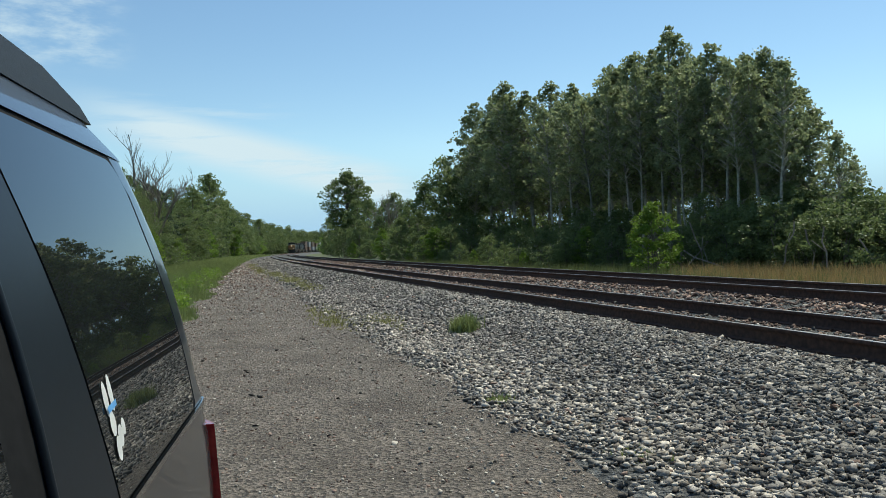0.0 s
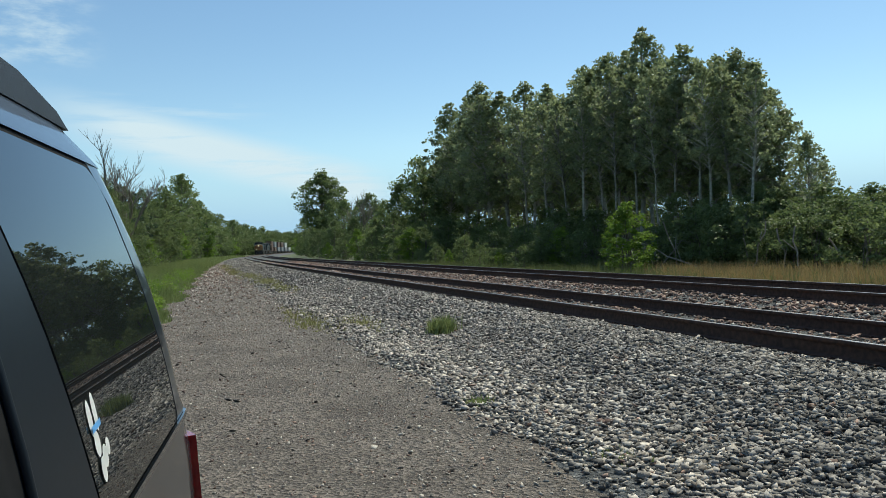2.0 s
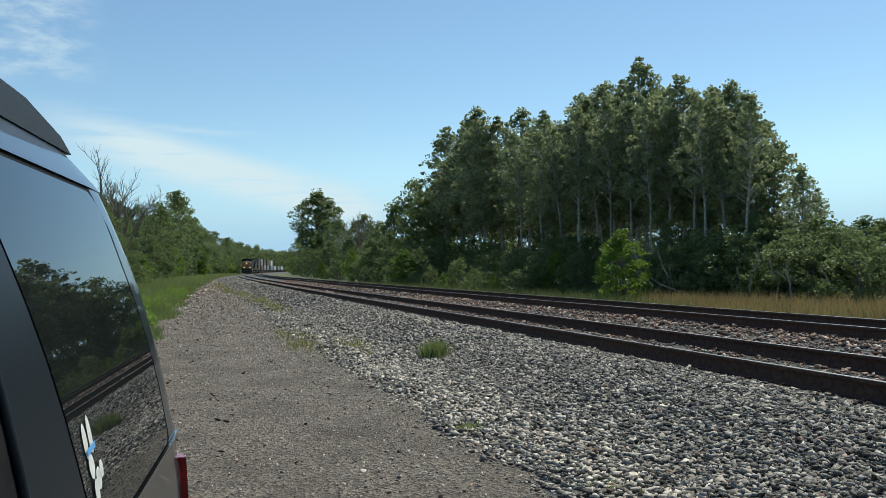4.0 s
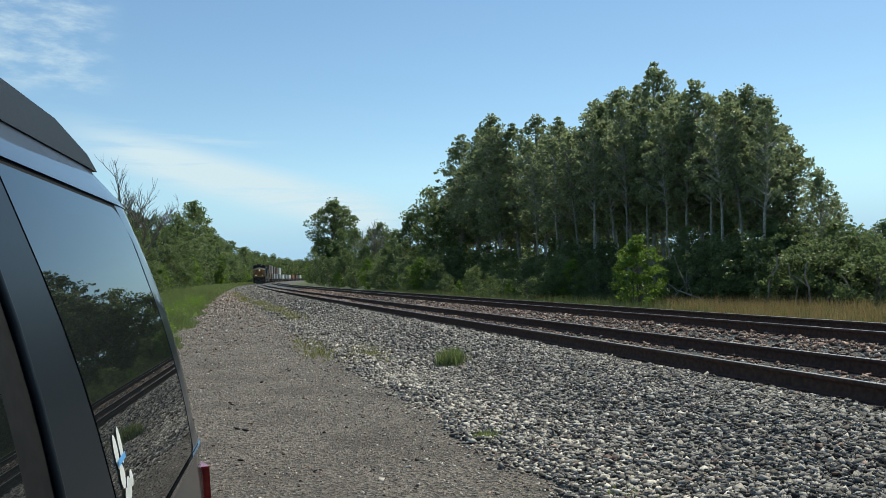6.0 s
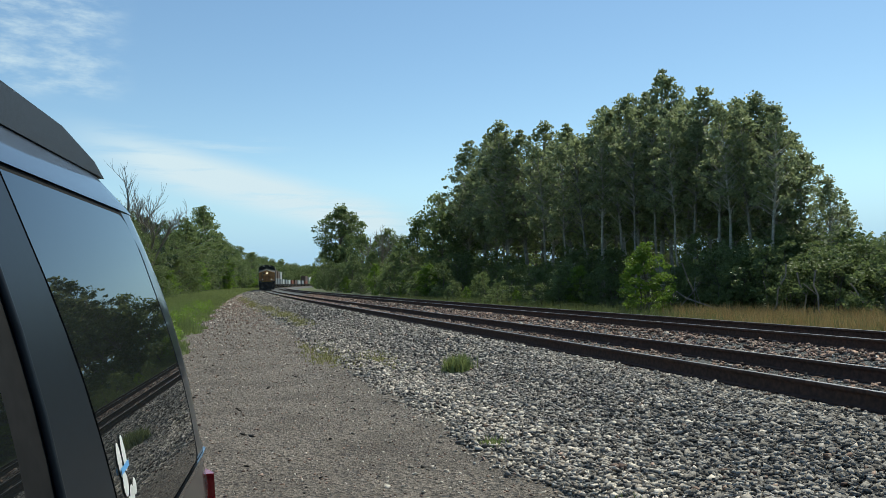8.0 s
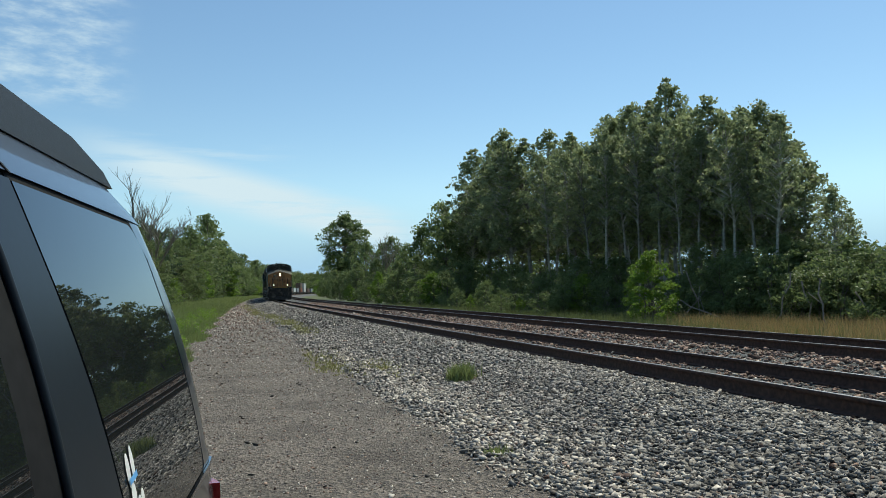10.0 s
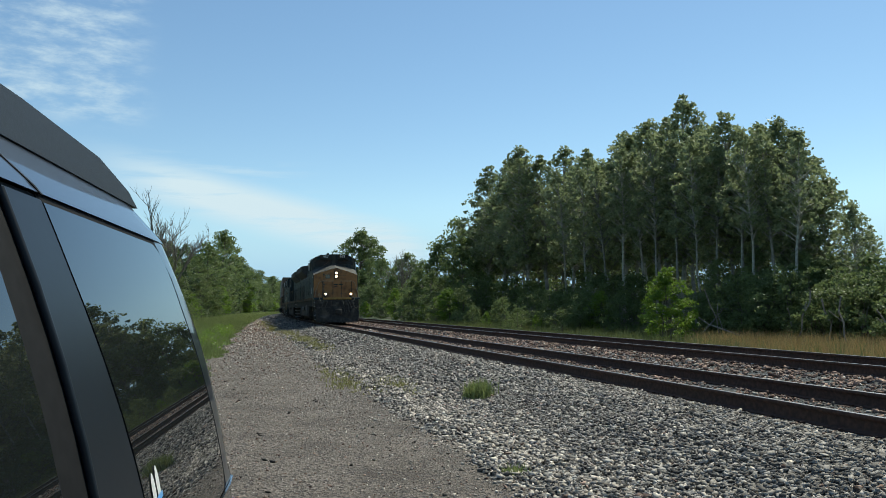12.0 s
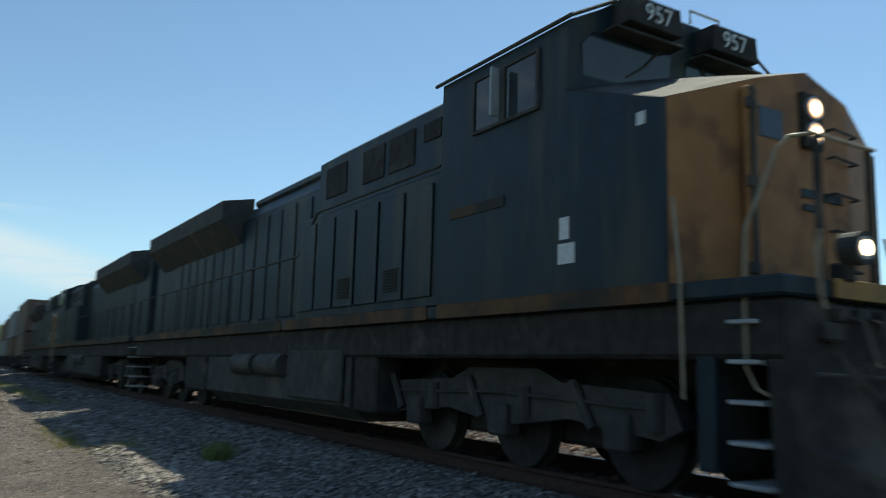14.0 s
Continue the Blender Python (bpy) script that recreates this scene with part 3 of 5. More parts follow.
def locomotive(label):
    """Wide-nosed six-axle road engine; nose at y = 0, body towards +y, rail top at z = 0."""
    g = thing("locomotive", label, "locomotive", "engines of the train")
    # frame and deck
    part("underframe", Shape().box(-1.44, 1.44, -0.75, 22.0, 1.22, 1.69, 0.04).box(-0.5, 0.5, 0.5, 21.5, 0.8, 1.25, 0.03), M_BLACK, g, "grimy black underframe")
    deck = Shape().box(-1.52, 1.52, -0.8, 22.05, 1.68, 1.83, 0.02)
    part("deck", deck, M_BLUE, g)
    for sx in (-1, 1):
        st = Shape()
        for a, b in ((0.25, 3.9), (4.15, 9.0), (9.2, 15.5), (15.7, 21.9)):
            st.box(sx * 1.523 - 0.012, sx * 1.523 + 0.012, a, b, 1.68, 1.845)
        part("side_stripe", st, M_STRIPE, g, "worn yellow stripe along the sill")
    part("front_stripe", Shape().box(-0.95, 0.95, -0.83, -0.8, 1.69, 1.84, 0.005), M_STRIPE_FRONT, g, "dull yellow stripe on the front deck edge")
    # nose: bevelled front, ridged top
    zs, zp = 3.45, 3.93
    xs = [-1.5, -0.62, 0.0, 0.62, 1.5]
    ys = [0.30, 0.02, 0.0, 0.02, 0.30]
    zt = [zs, zs + (zp - zs) * 0.62, zp, zs + (zp - zs) * 0.62, zs]
    nf = Shape()
    nf.add([(x, y, 1.84) for x, y in zip(xs, ys)] + [(x, y, z) for x, y, z in zip(xs, ys, zt)], [(i, i + 1, 6 + i, 5 + i) for i in range(4)])
    nf.add([(x, y + 0.03, 1.84) for x, y in zip(xs, ys)] + [(x, y + 0.03, z) for x, y, z in zip(xs, ys, zt)], [(i, 5 + i, 6 + i, i + 1) for i in range(4)])
    part("nose_front", nf, M_YELLOW, g, "weathered yellow nose front with scratches")
    nb = Shape()
    nb.add([(x, y + 0.015, z + 0.005) for x, y, z in zip(xs, ys, zt)] + [(x, 1.62, z + 0.45) for x, z in zip(xs, zt)], [(i, i + 1, 6 + i, 5 + i) for i in range(4)])
    # grey top, painted paler than the sides for the sky it reflects
    part("nose_roof", nb, M_NOSETOP, g, "grey nose roof with the sky's reflection put into its pale paint")
    for sx in (-1, 1):
        part("nose_side", Shape().box(sx * 1.5 - 0.02, sx * 1.5 + 0.02, 0.29, 1.76, 1.83, zs, 0.004).prism([(0.31, zs - 0.01), (1.62, zs - 0.01), (1.62, zs + 0.44), (0.31, zs + 0.0)], "x", sx * 1.5 - 0.02, sx * 1.5 + 0.02), M_BLUE, g)
    # nose door with window, hinges, grab irons, steps
    door = part("nose_door", Shape().box(-0.85, -0.16, -0.022, 0.05, 1.80, 3.62, 0.015), M_YELLOW, g, "yellow nose door")
    part("door_window", Shape().box(-0.72, -0.40, -0.034, -0.02, 3.18, 3.46, 0.06), M_CABGLASS, door, "dark rounded door window")
    hinge = Shape().tube([(-0.82, -0.05, 1.85), (-0.82, -0.05, 3.6)], 0.022)
    for z in (2.0, 2.75, 3.45):
        hinge.box(-0.88, -0.76, -0.055, -0.01, z - 0.05, z + 0.05, 0.01)
    part("hinge_bar", hinge, M_GREY, door)
    for z in (2.1, 2.45, 2.8, 3.15, 3.42):
        part("grab_iron", bar([(0.28, 0.02, z), (0.28, -0.07, z), (0.66, -0.05, z - 0.01), (0.66, 0.05, z - 0.01)], 0.014), M_GREY, g)
    part("emblem", Shape().box(-0.15, 0.14, -0.016, -0.004, 2.72, 2.80).box(0.2, 0.45, -0.012, 0.004, 2.72, 2.80).box(-0.12, 0.1, -0.016, -0.004, 2.60, 2.66), M_BLUE, g, "worn dark blue emblem bars on the nose")
    part("lamp_panel", Shape().box(-0.13, 0.17, -0.05, 0.02, 3.18, 3.72, 0.02), M_BLACK, g, "dark headlight panel")
    for z in (3.33, 3.57):
        part("headlight", Shape().cyl((0.02, -0.065, z), "y", 0.066, 0.03, 20), M_LAMP, g, "glowing round headlight")
        part("headlight_reflector", Shape().cyl((0.02, -0.06, z), "y", 0.092, 0.03, 20), M_LAMP_DIM, g)
        part("headlight_rim", Shape().cyl((0.02, -0.055, z), "y", 0.115, 0.03, 20), M_SILVER, g)
    # cab
    cabp = [(-1.5, 1.83), (-1.5, 4.62), (-0.98, 4.9), (-0.45, 5.0), (0.45, 5.0), (0.98, 4.9), (1.5, 4.62), (1.5, 1.83)]
    cab = Shape()
    front = [(x, 1.5 + min(0.22, max(0, (5.0 - z)) * 0.12), z) for x, z in cabp]
    back = [(x, 3.95, z) for x, z in cabp]
    n = len(cabp)
    cab.add(front + back, [tuple(range(n)), tuple(range(n, 2 * n))[::-1]] + [(i, n + i, n + (i + 1) % n, (i + 1) % n) for i in range(n)])
    cabo = part("cab", cab, M_BLUE, g, "dark blue driver's cab with sloped roof edges")
    for sx in (-1, 1):
        lip = Shape()
        lip.tube([(sx * 1.54, 1.45, 4.63), (sx * 1.54, 4.05, 4.63)], 0.025)
        lip.tube([(sx * 1.53, 1.45, 4.63), (sx * 0.98, 1.42, 4.93)], 0.02)
        part("roof_gutter", lip, M_GREY, cabo)
    for sx in (-1, 1):
        ws = Shape()
        lo, hi = 4.05, 4.56
        pts = [(0.12, lo), (1.28, lo), (1.34, 4.4), (1.2, hi), (0.12, hi)]
        ws.add([(sx * x, 1.49 + (5.0 - z) * 0.12, z) for x, z in pts] + [(sx * x, 1.47 + (5.0 - z) * 0.12, z) for x, z in pts], [(5, 6, 7, 8, 9), (0, 1, 6, 5), (1, 2, 7, 6), (2, 3, 8, 7), (3, 4, 9, 8), (4, 0, 5, 9)])
        part("windshield", ws, M_CABGLASS, cabo, "dark grey windshield pane")
        part("wiper", bar([(sx * 0.3, 1.5, 4.58), (sx * 0.5, 1.53, 4.35), (sx * 0.72, 1.555, 4.2)], 0.012), M_BLACK, cabo)
        part("sun_visor", Shape().box(min(sx * 0.14, sx * 1.1), max(sx * 0.14, sx * 1.1), 1.3, 1.52, 4.575, 4.6, 0.005), M_GREY, cabo)
        nbx = sx * 0.60
        nbd = part("number_board", Shape().prism([(nbx - 0.37, 4.66), (nbx - 0.34, 4.95), (nbx + 0.34, 4.95), (nbx + 0.37, 4.66)], "y", 1.25, 1.7), M_BLACK, cabo, "black number board with pale digits")
        lettering(nbd, "957", 0.27, pose(nbx, 1.242, 4.8, 90, 0, 0), M_WHITE)
        sill = Shape()
        for a, b in ((2.05, 2.6), (2.7, 3.2)):
            wnd = part("side_window", Shape().box(sx * 1.5 - 0.012, sx * 1.5 + 0.016 * sx + 0.012, a, b, 3.84, 4.44, 0.01), M_CABGLASS, cabo, "dark cab side window")
            part("window_frame", Shape().box(sx * 1.515 - 0.014, sx * 1.515 + 0.014, a - 0.05, a, 3.80, 4.48).box(sx * 1.515 - 0.014, sx * 1.515 + 0.014, b, b + 0.05, 3.80, 4.48).box(sx * 1.515 - 0.014, sx * 1.515 + 0.014, a, b, 4.44, 4.48).box(sx * 1.515 - 0.014, sx * 1.515 + 0.014, a, b, 3.80, 3.84), M_GREY, wnd)
        part("wind_deflector", Shape().box(sx * 1.64 - 0.05, sx * 1.64 + 0.05, 2.62, 2.65, 3.86, 4.42, 0.004), M_SILVER, cabo, "pale grey mirror plate beside the side window")
        part("data_plate", Shape().box(sx * 1.503 - 0.006 + 0.02 * sx, sx * 1.503 + 0.006 + 0.02 * sx, 1.42, 1.66, 2.12, 2.32).box(sx * 1.503 - 0.006 + 0.02 * sx, sx * 1.503 + 0.006 + 0.02 * sx, 1.5, 1.64, 2.36, 2.58), M_WHITE, g, "white data plates on the nose side")
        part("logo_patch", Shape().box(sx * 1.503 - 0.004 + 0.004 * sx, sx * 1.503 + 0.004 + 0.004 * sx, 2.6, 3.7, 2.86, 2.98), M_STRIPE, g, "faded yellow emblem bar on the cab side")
        part("marker_plate", Shape().box(sx * 1.503 - 0.006 + 0.02 * sx, sx * 1.503 + 0.006 + 0.02 * sx, 0.5, 0.6, 3.26, 3.38), M_WHITE, g)
    part("horn", Shape().cyl((-0.3, 2.6, 5.1), "y", 0.05, 0.5, 10, 0.09).box(-0.5, 0.4, 2.6, 2.7, 4.97, 5.06, 0.01), M_GREY, cabo)
    part("roof_loop", bar([(0.05, 1.4, 4.95), (0.05, 1.4, 5.1), (0.5, 1.4, 5.1), (0.5, 1.4, 4.95)], 0.014), M_HAND, cabo)
    # cabinets behind the cab, hood, radiator
    cabnt = Shape().box(-1.47, 1.47, 3.97, 8.7, 1.83, 3.55, 0.03)
    cabnt.prism([(-1.3, 3.55), (-1.3, 4.52), (-0.95, 4.78), (0.95, 4.78), (1.3, 4.52), (1.3, 3.55)], "y", 3.97, 8.3)
    part("equipment_cabinet", cabnt, M_BLUE, g)
    hood = Shape().prism([(-1.0, 1.83), (-1.0, 4.3), (-0.8, 4.6), (0.8, 4.6), (1.0, 4.3), (1.0, 1.83)], "y", 6.6, 21.8)
    part("hood", hood, M_BLUE, g, "dark blue engine hood streaked with grime")
    for sx in (-1, 1):
        for i in range(6):
            y = 4.15 + i * 0.75
            part("cabinet_door", Shape().box(sx * 1.485 - 0.012, sx * 1.485 + 0.012, y, y + 0.66, 1.97, 3.42, 0.01), M_BLUE, g)
        for y in (5.0, 6.5):
            lv = Shape()
            for k in range(8):
                lv.box(sx * 1.505 - 0.01, sx * 1.505 + 0.01, y, y + 0.4, 2.1 + k * 0.04, 2.12 + k * 0.04)
            part("louvre_vent", lv, M_BLACK, g)
        for y, w, z0, z1 in ((4.3, 0.45, 4.1, 4.36), (5.0, 0.75, 3.86, 4.38), (5.9, 0.7, 3.86, 4.38), (7.2, 0.8, 3.86, 4.38)):
            part("intake_grille", Shape().box(sx * 1.305 - 0.015, sx * 1.305 + 0.015, y, y + w, z0, z1, 0.01), M_BLACK, g, "black intake grille")
        for i in range(16):
            y = 7.0 + i * 0.78
            part("hood_door", Shape().box(sx * 1.012 - 0.014, sx * 1.012 + 0.014, y, y + 0.68, 2.0 if y > 8.5 else 3.6, 4.2, 0.012), M_BLUE, g)
        wing = Shape().prism([(sx * 1.0, 3.75), (sx * 1.5, 4.3), (sx * 1.5, 4.72), (sx * 0.8, 4.86), (sx * 0.8, 4.4)][::sx], "y", 13.4, 20.9)
        part("radiator_wing", wing, M_GREY, g, "dusty grey overhanging radiator wing")
        rails = Shape().tube([(sx * 1.48, 4.0, 3.6), (sx * 1.48, 7.9, 3.6), (sx * 1.47, 8.7, 2.95), (sx * 1.47, 21.6, 2.92), (sx * 1.47, 21.95, 2.4), (sx * 1.47, 21.95, 1.3)], 0.02)
        for i in range(9):
            rails.tube([(sx * 1.47, 9.6 + i * 1.5, 1.83), (sx * 1.47, 9.6 + i * 1.5, 2.93)], 0.018, 5)
        part("handrail", rails, M_GREY, g, "thin grey walkway handrail")
        for i in range(12):
            part("stain_panel", Shape().box(sx * 1.526 - 0.006, sx * 1.526 + 0.006, 9.4 + i, 9.8 + i, 1.84, 1.92, 0.004), M_GREY, g)
    part("dynamic_brake_roof", Shape().box(-0.85, 0.85, 8.8, 13.2, 4.58, 4.78, 0.06), M_BLUE, g)
    part("exhaust_stack", Shape().box(-0.45, 0.45, 10.6, 11.4, 4.78, 4.98, 0.04), M_BLACK, g)
    part("rear_wall", Shape().box(-1.0, 1.0, 21.75, 21.86, 1.83, 4.55, 0.02), M_BLUE, g)
    # tank, reservoirs
    tank = Shape().prism([(-1.4, 0.5), (-1.4, 1.36), (1.4, 1.36), (1.4, 0.5), (1.1, 0.28), (-1.1, 0.28)], "y", 6.5, 14.0)
    part("fuel_tank", tank, M_GREY, g, "dusty grey fuel tank")
    for sx in (-1, 1):
        for y in (9.2, 10.7):
            part("air_reservoir", Shape().cyl((sx * 1.36, y + 0.6, 1.08), "y", 0.22, 1.25, 16), M_GREY, g, smooth=30)
        part("tank_guard", Shape().box(sx * 1.44 - 0.03, sx * 1.44 + 0.03, 6.7, 8.9, 0.55, 1.33, 0.02), M_GREY, g, "dusty grey tank panel")
    # front end
    for sx in (-1, 1):
        part("ditch_light_bracket", Shape().box(sx * 0.84 - 0.02, sx * 0.84 + 0.12, -0.86, -0.7, 1.82, 1.97, 0.02), M_BLACK, g)
        part("ditch_light_reflector", Shape().cyl((sx * 0.84 + 0.05, -0.97, 2.07), "y", 0.09, 0.016, 20), M_LAMP_DIM if sx > 0 else M_SILVER, g)
        part("ditch_light_rim", Shape().cyl((sx * 0.84 + 0.05, -0.89, 2.07), "y", 0.13, 0.16, 20), M_GREY, g)
        part("ditch_light", Shape().cyl((sx * 0.84 + 0.05, -0.975, 2.07), "y", 0.06, 0.02, 20), M_LAMP, g, "glowing round ditch light")
        for px, pw in ((0.95, 0.03), (0.28, 0.018)):
            part("front_post", Shape().box(sx * px - pw, sx * px + pw, -0.74, -0.69, 1.83, 2.97, 0.01), M_BLACK, g, "dark upright post of the front railing")
        part("front_rail", bar([(sx * 0.2, -0.72, 2.98), (sx * 1.0, -0.72, 2.98), (sx * 1.12, -0.6, 2.96)], 0.018), M_HAND, g, "pale horizontal front handrail")
        part("corner_rail", bar([(sx * 1.12, -0.6, 2.96), (sx * 1.2, -0.55, 2.86), (sx * 1.35, -0.46, 2.42), (sx * 1.42, -0.42, 2.22), (sx * 1.45, -0.42, 1.75), (sx * 1.46, -0.43, 1.15), (sx * 1.44, -0.5, 1.0), (sx * 1.38, -0.6, 0.94)], 0.015), M_HAND, g, "bent pale step handrail")
        part("rail_loop", bar([(sx * 1.1, -0.78, 1.84), (sx * 1.16, -0.86, 2.1), (sx * 1.22, -0.9, 2.16), (sx * 1.24, -0.88, 2.02), (sx * 1.15, -0.84, 1.7), (sx * 1.1, -0.84, 1.6)], 0.018), M_HAND, g, "small pale grab loop at the deck corner")
        part("step_rail", bar([(sx * 1.5, 0.22, 2.55), (sx * 1.54, 0.12, 1.9), (sx * 1.54, 0.1, 0.9)], 0.016), M_HAND, g, "pale step handrail at the nose corner")
        part("step_well", Shape().box(sx * 1.2 - 0.22, sx * 1.2 + 0.22, -0.1, 0.08, 0.35, 1.62, 0.01), M_BLUE, g)
        for k in range(5):
            z = 0.28 + k * 0.30
            part("step", Shape().box(min(sx * 1.0, sx * 1.5), max(sx * 1.0, sx * 1.5), -0.62 + 0.02 * k, -0.28, z, z + 0.035, 0.008), M_SILVER, g, "worn pale step tread")
            part("rear_step", Shape().box(min(sx * 1.0, sx * 1.5), max(sx * 1.0, sx * 1.5), 21.85, 22.15, z, z + 0.035, 0.008), M_SILVER, g)
    pl = Shape()
    pl.add([(-1.45, -0.75, 1.22), (0, -0.95, 1.22), (1.45, -0.75, 1.22), (1.45, -0.85, 0.62), (0, -1.1, 0.62), (-1.45, -0.85, 0.62), (-1.38, -0.9, 0.12), (0, -1.45, 0.1), (1.38, -0.9, 0.12),
            (-1.45, -0.6, 1.22), (1.45, -0.6, 1.22), (1.38, -0.6, 0.12), (-1.38, -0.6, 0.12)],
           [(0, 1, 4, 5), (1, 2, 3, 4), (5, 4, 7, 6), (4, 3, 8, 7), (2, 10, 11, 8, 3), (9, 0, 5, 6, 12), (9, 10, 2, 1, 0), (6, 7, 8, 11, 12), (9, 12, 11, 10)])
    part("snow_plow", pl, M_BLACK, g, "black V-shaped plow blade")
    part("pilot_plate", Shape().box(-1.44, 1.44, -0.8, -0.72, 1.0, 1.64, 0.02), M_BLACK, g)
    cp = Shape().box(-0.13, 0.13, -1.35, -0.7, 0.72, 0.98, 0.03).box(-0.2, 0.24, -1.6, -1.3, 0.66, 1.04, 0.06)
    part("coupler", cp, M_BLACK, g, "rusty black knuckle coupler")
    part("rear_coupler", Shape().box(-0.13, 0.13, 22.0, 22.5, 0.72, 0.98, 0.03), M_BLACK, g)
    for x0, x1, drop in ((0.35, 0.55, 0.72), (0.6, 0.9, 0.72), (-0.4, -0.6, 0.72), (0.75, 1.1, 0.95), (-0.7, -1.0, 0.95), (-0.95, -1.2, 1.05), (1.0, 1.25, 1.0)):
        part("air_hose", bar([(x0, -0.83, 1.56), (x0 + 0.03, -1.0, 1.5), ((x0 * 2 + x1) / 3, -1.14, 1.25), ((x0 + x1) / 2, -1.2, drop + 0.12), (x1, -1.14, drop), (x1 + (0.06 if x1 > 0 else -0.06), -1.02, drop + 0.22)], 0.022), M_GREY if x0 > 0 else M_BLACK, g, "hanging brake hose")
        part("hose_valve", Shape().box(x0 - 0.05, x0 + 0.05, -0.9, -0.8, 1.5, 1.62, 0.015), M_GREY, g)
    for x in (-1.05, 0.0, 1.05):
        part("cable_socket", Shape().box(x - 0.11, x + 0.11, -0.88, -0.79, 1.36, 1.5, 0.02), M_GREY, g)
    part("coupler_lever", bar([(-1.4, -0.95, 1.12), (-0.25, -1.0, 1.1), (0.3, -1.02, 1.1), (1.1, -0.97, 1.05), (1.5, -1.0, 1.2)], 0.016), M_GREY, g)
    # added dark boxes: block the sunlit ground behind, keeping the underside in shade
    for sx in (-1, 1):
        for a, b in ((5.7, 6.4), (14.2, 16.0)):
            part("equipment_box", Shape().box(sx * 1.2 - 0.2, sx * 1.2 + 0.2, a, b, 0.45, 1.25, 0.03), M_BLACK, g)
    for a, b in ((0.2, 6.3), (15.5, 21.6)):
        part("brake_rigging", Shape().box(-0.6, 0.6, a, b, 0.3, 0.85, 0.05), M_BLACK, g)
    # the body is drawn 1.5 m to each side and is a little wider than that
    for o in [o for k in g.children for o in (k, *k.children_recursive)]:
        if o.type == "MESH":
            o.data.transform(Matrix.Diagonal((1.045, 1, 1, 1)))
    bogie(g, 3.2, 3), bogie(g, 18.6, 3)
    return g


def well_car():
    g = thing("well_car", "low dark steel well wagon carrying stacked containers", "freight wagon", "wagons of the train")
    L = 20.6
    body = Shape()
    for sx in (-1, 1):
        body.prism([(3.3, 0.45), (3.9, 1.2), (L - 3.9, 1.2), (L - 3.3, 0.45)], "x", sx * 1.42 - 0.06, sx * 1.42 + 0.06)
        body.box(sx * 1.42 - 0.1, sx * 1.42 + 0.1, 3.2, L - 3.2, 1.12, 1.28, 0.02).box(sx * 1.42 - 0.1, sx * 1.42 + 0.1, 3.2, L - 3.2, 0.4, 0.5, 0.02)
        for i in range(10):
            body.box(sx * 1.49 - 0.03, sx * 1.49 + 0.03, 3.9 + i * 1.38, 4.0 + i * 1.38, 0.5, 1.12)
    body.box(-1.3, 1.3, 3.2, L - 3.2, 0.38, 0.44)
    part("well_body", body, M_BLACK, g)
    for a, b in ((0.2, 3.4), (L - 3.4, L - 0.2)):
        part("end_platform", Shape().box(-1.35, 1.35, a, b, 1.0, 1.22, 0.03).box(-0.35, 0.35, a - 0.2, b + 0.2, 0.75, 1.0, 0.02), M_BLACK, g)
    bogie(g, 1.8, 2, 0.46), bogie(g, L - 1.8, 2, 0.46)
    return g


def container(mat, label, length=12.9):
    g = thing("shipping_container", label, "container", "containers of the train")
    h, w = 2.8, 1.25
    b = Shape()
    n = int(length / 0.14)
    for sx in (-1, 1):
        pts = []
        for i in range(n + 1):
            pts.append((sx * (w - (0.03 if (i // 2) % 2 else 0.0)), i * length / n))
        b.add([(x, y, 0.12) for x, y in pts] + [(x, y, h - 0.1) for x, y in pts], [(i, i + 1, n + 2 + i, n + 1 + i) for i in range(n)])
    b.box(-w + 0.02, w - 0.02, 0.02, length - 0.02, h - 0.1, h - 0.02).box(-w + 0.04, w - 0.04, 0.03, 0.06, 0.1, h - 0.1).box(-w + 0.04, w - 0.04, length - 0.06, length - 0.03, 0.1, h - 0.1).box(-w + 0.04, w - 0.04, 0.03, length - 0.03, 0.1, 0.14)
    part("corrugated_box", b, mat, g)
    fr = Shape()
    for sx in (-1, 1):
        for y in (0.06, length - 0.06):
            fr.box(sx * w - 0.07, sx * w + 0.07, y - 0.07, y + 0.07, 0, h, 0.01)
        fr.box(sx * w - 0.05, sx * w + 0.05, 0, length, 0, 0.14).box(sx * w - 0.05, sx * w + 0.05, 0, length, h - 0.1, h)
    part("corner_frame", fr, mat, g)
    part("locking_bars", bar([(-0.5, -0.01, 0.2), (-0.5, -0.01, h - 0.2)], 0.02).tube([(0.5, -0.01, 0.2), (0.5, -0.01, h - 0.2)], 0.02), M_SILVER, g)
    return g


def paint(name, c):
    return material(name, c, 0.55, dark=tuple(k * 0.75 for k in c), scale=1.5, grime=tuple(k * 0.45 + 0.02 for k in c), grime_scale=0.6, grime_at=0.6)


M_C_WHITE, M_C_BROWN, M_C_GREY, M_C_RED, M_C_BLUE = (paint("white_container_paint", (0.62, 0.62, 0.6)), paint("brown_container_paint", (0.17, 0.105, 0.075)), paint("grey_container_paint", (0.3, 0.32, 0.33)),
                                                   paint("rust_red_container_paint", (0.30, 0.11, 0.07)), paint("blue_container_paint", (0.05, 0.08, 0.16)))

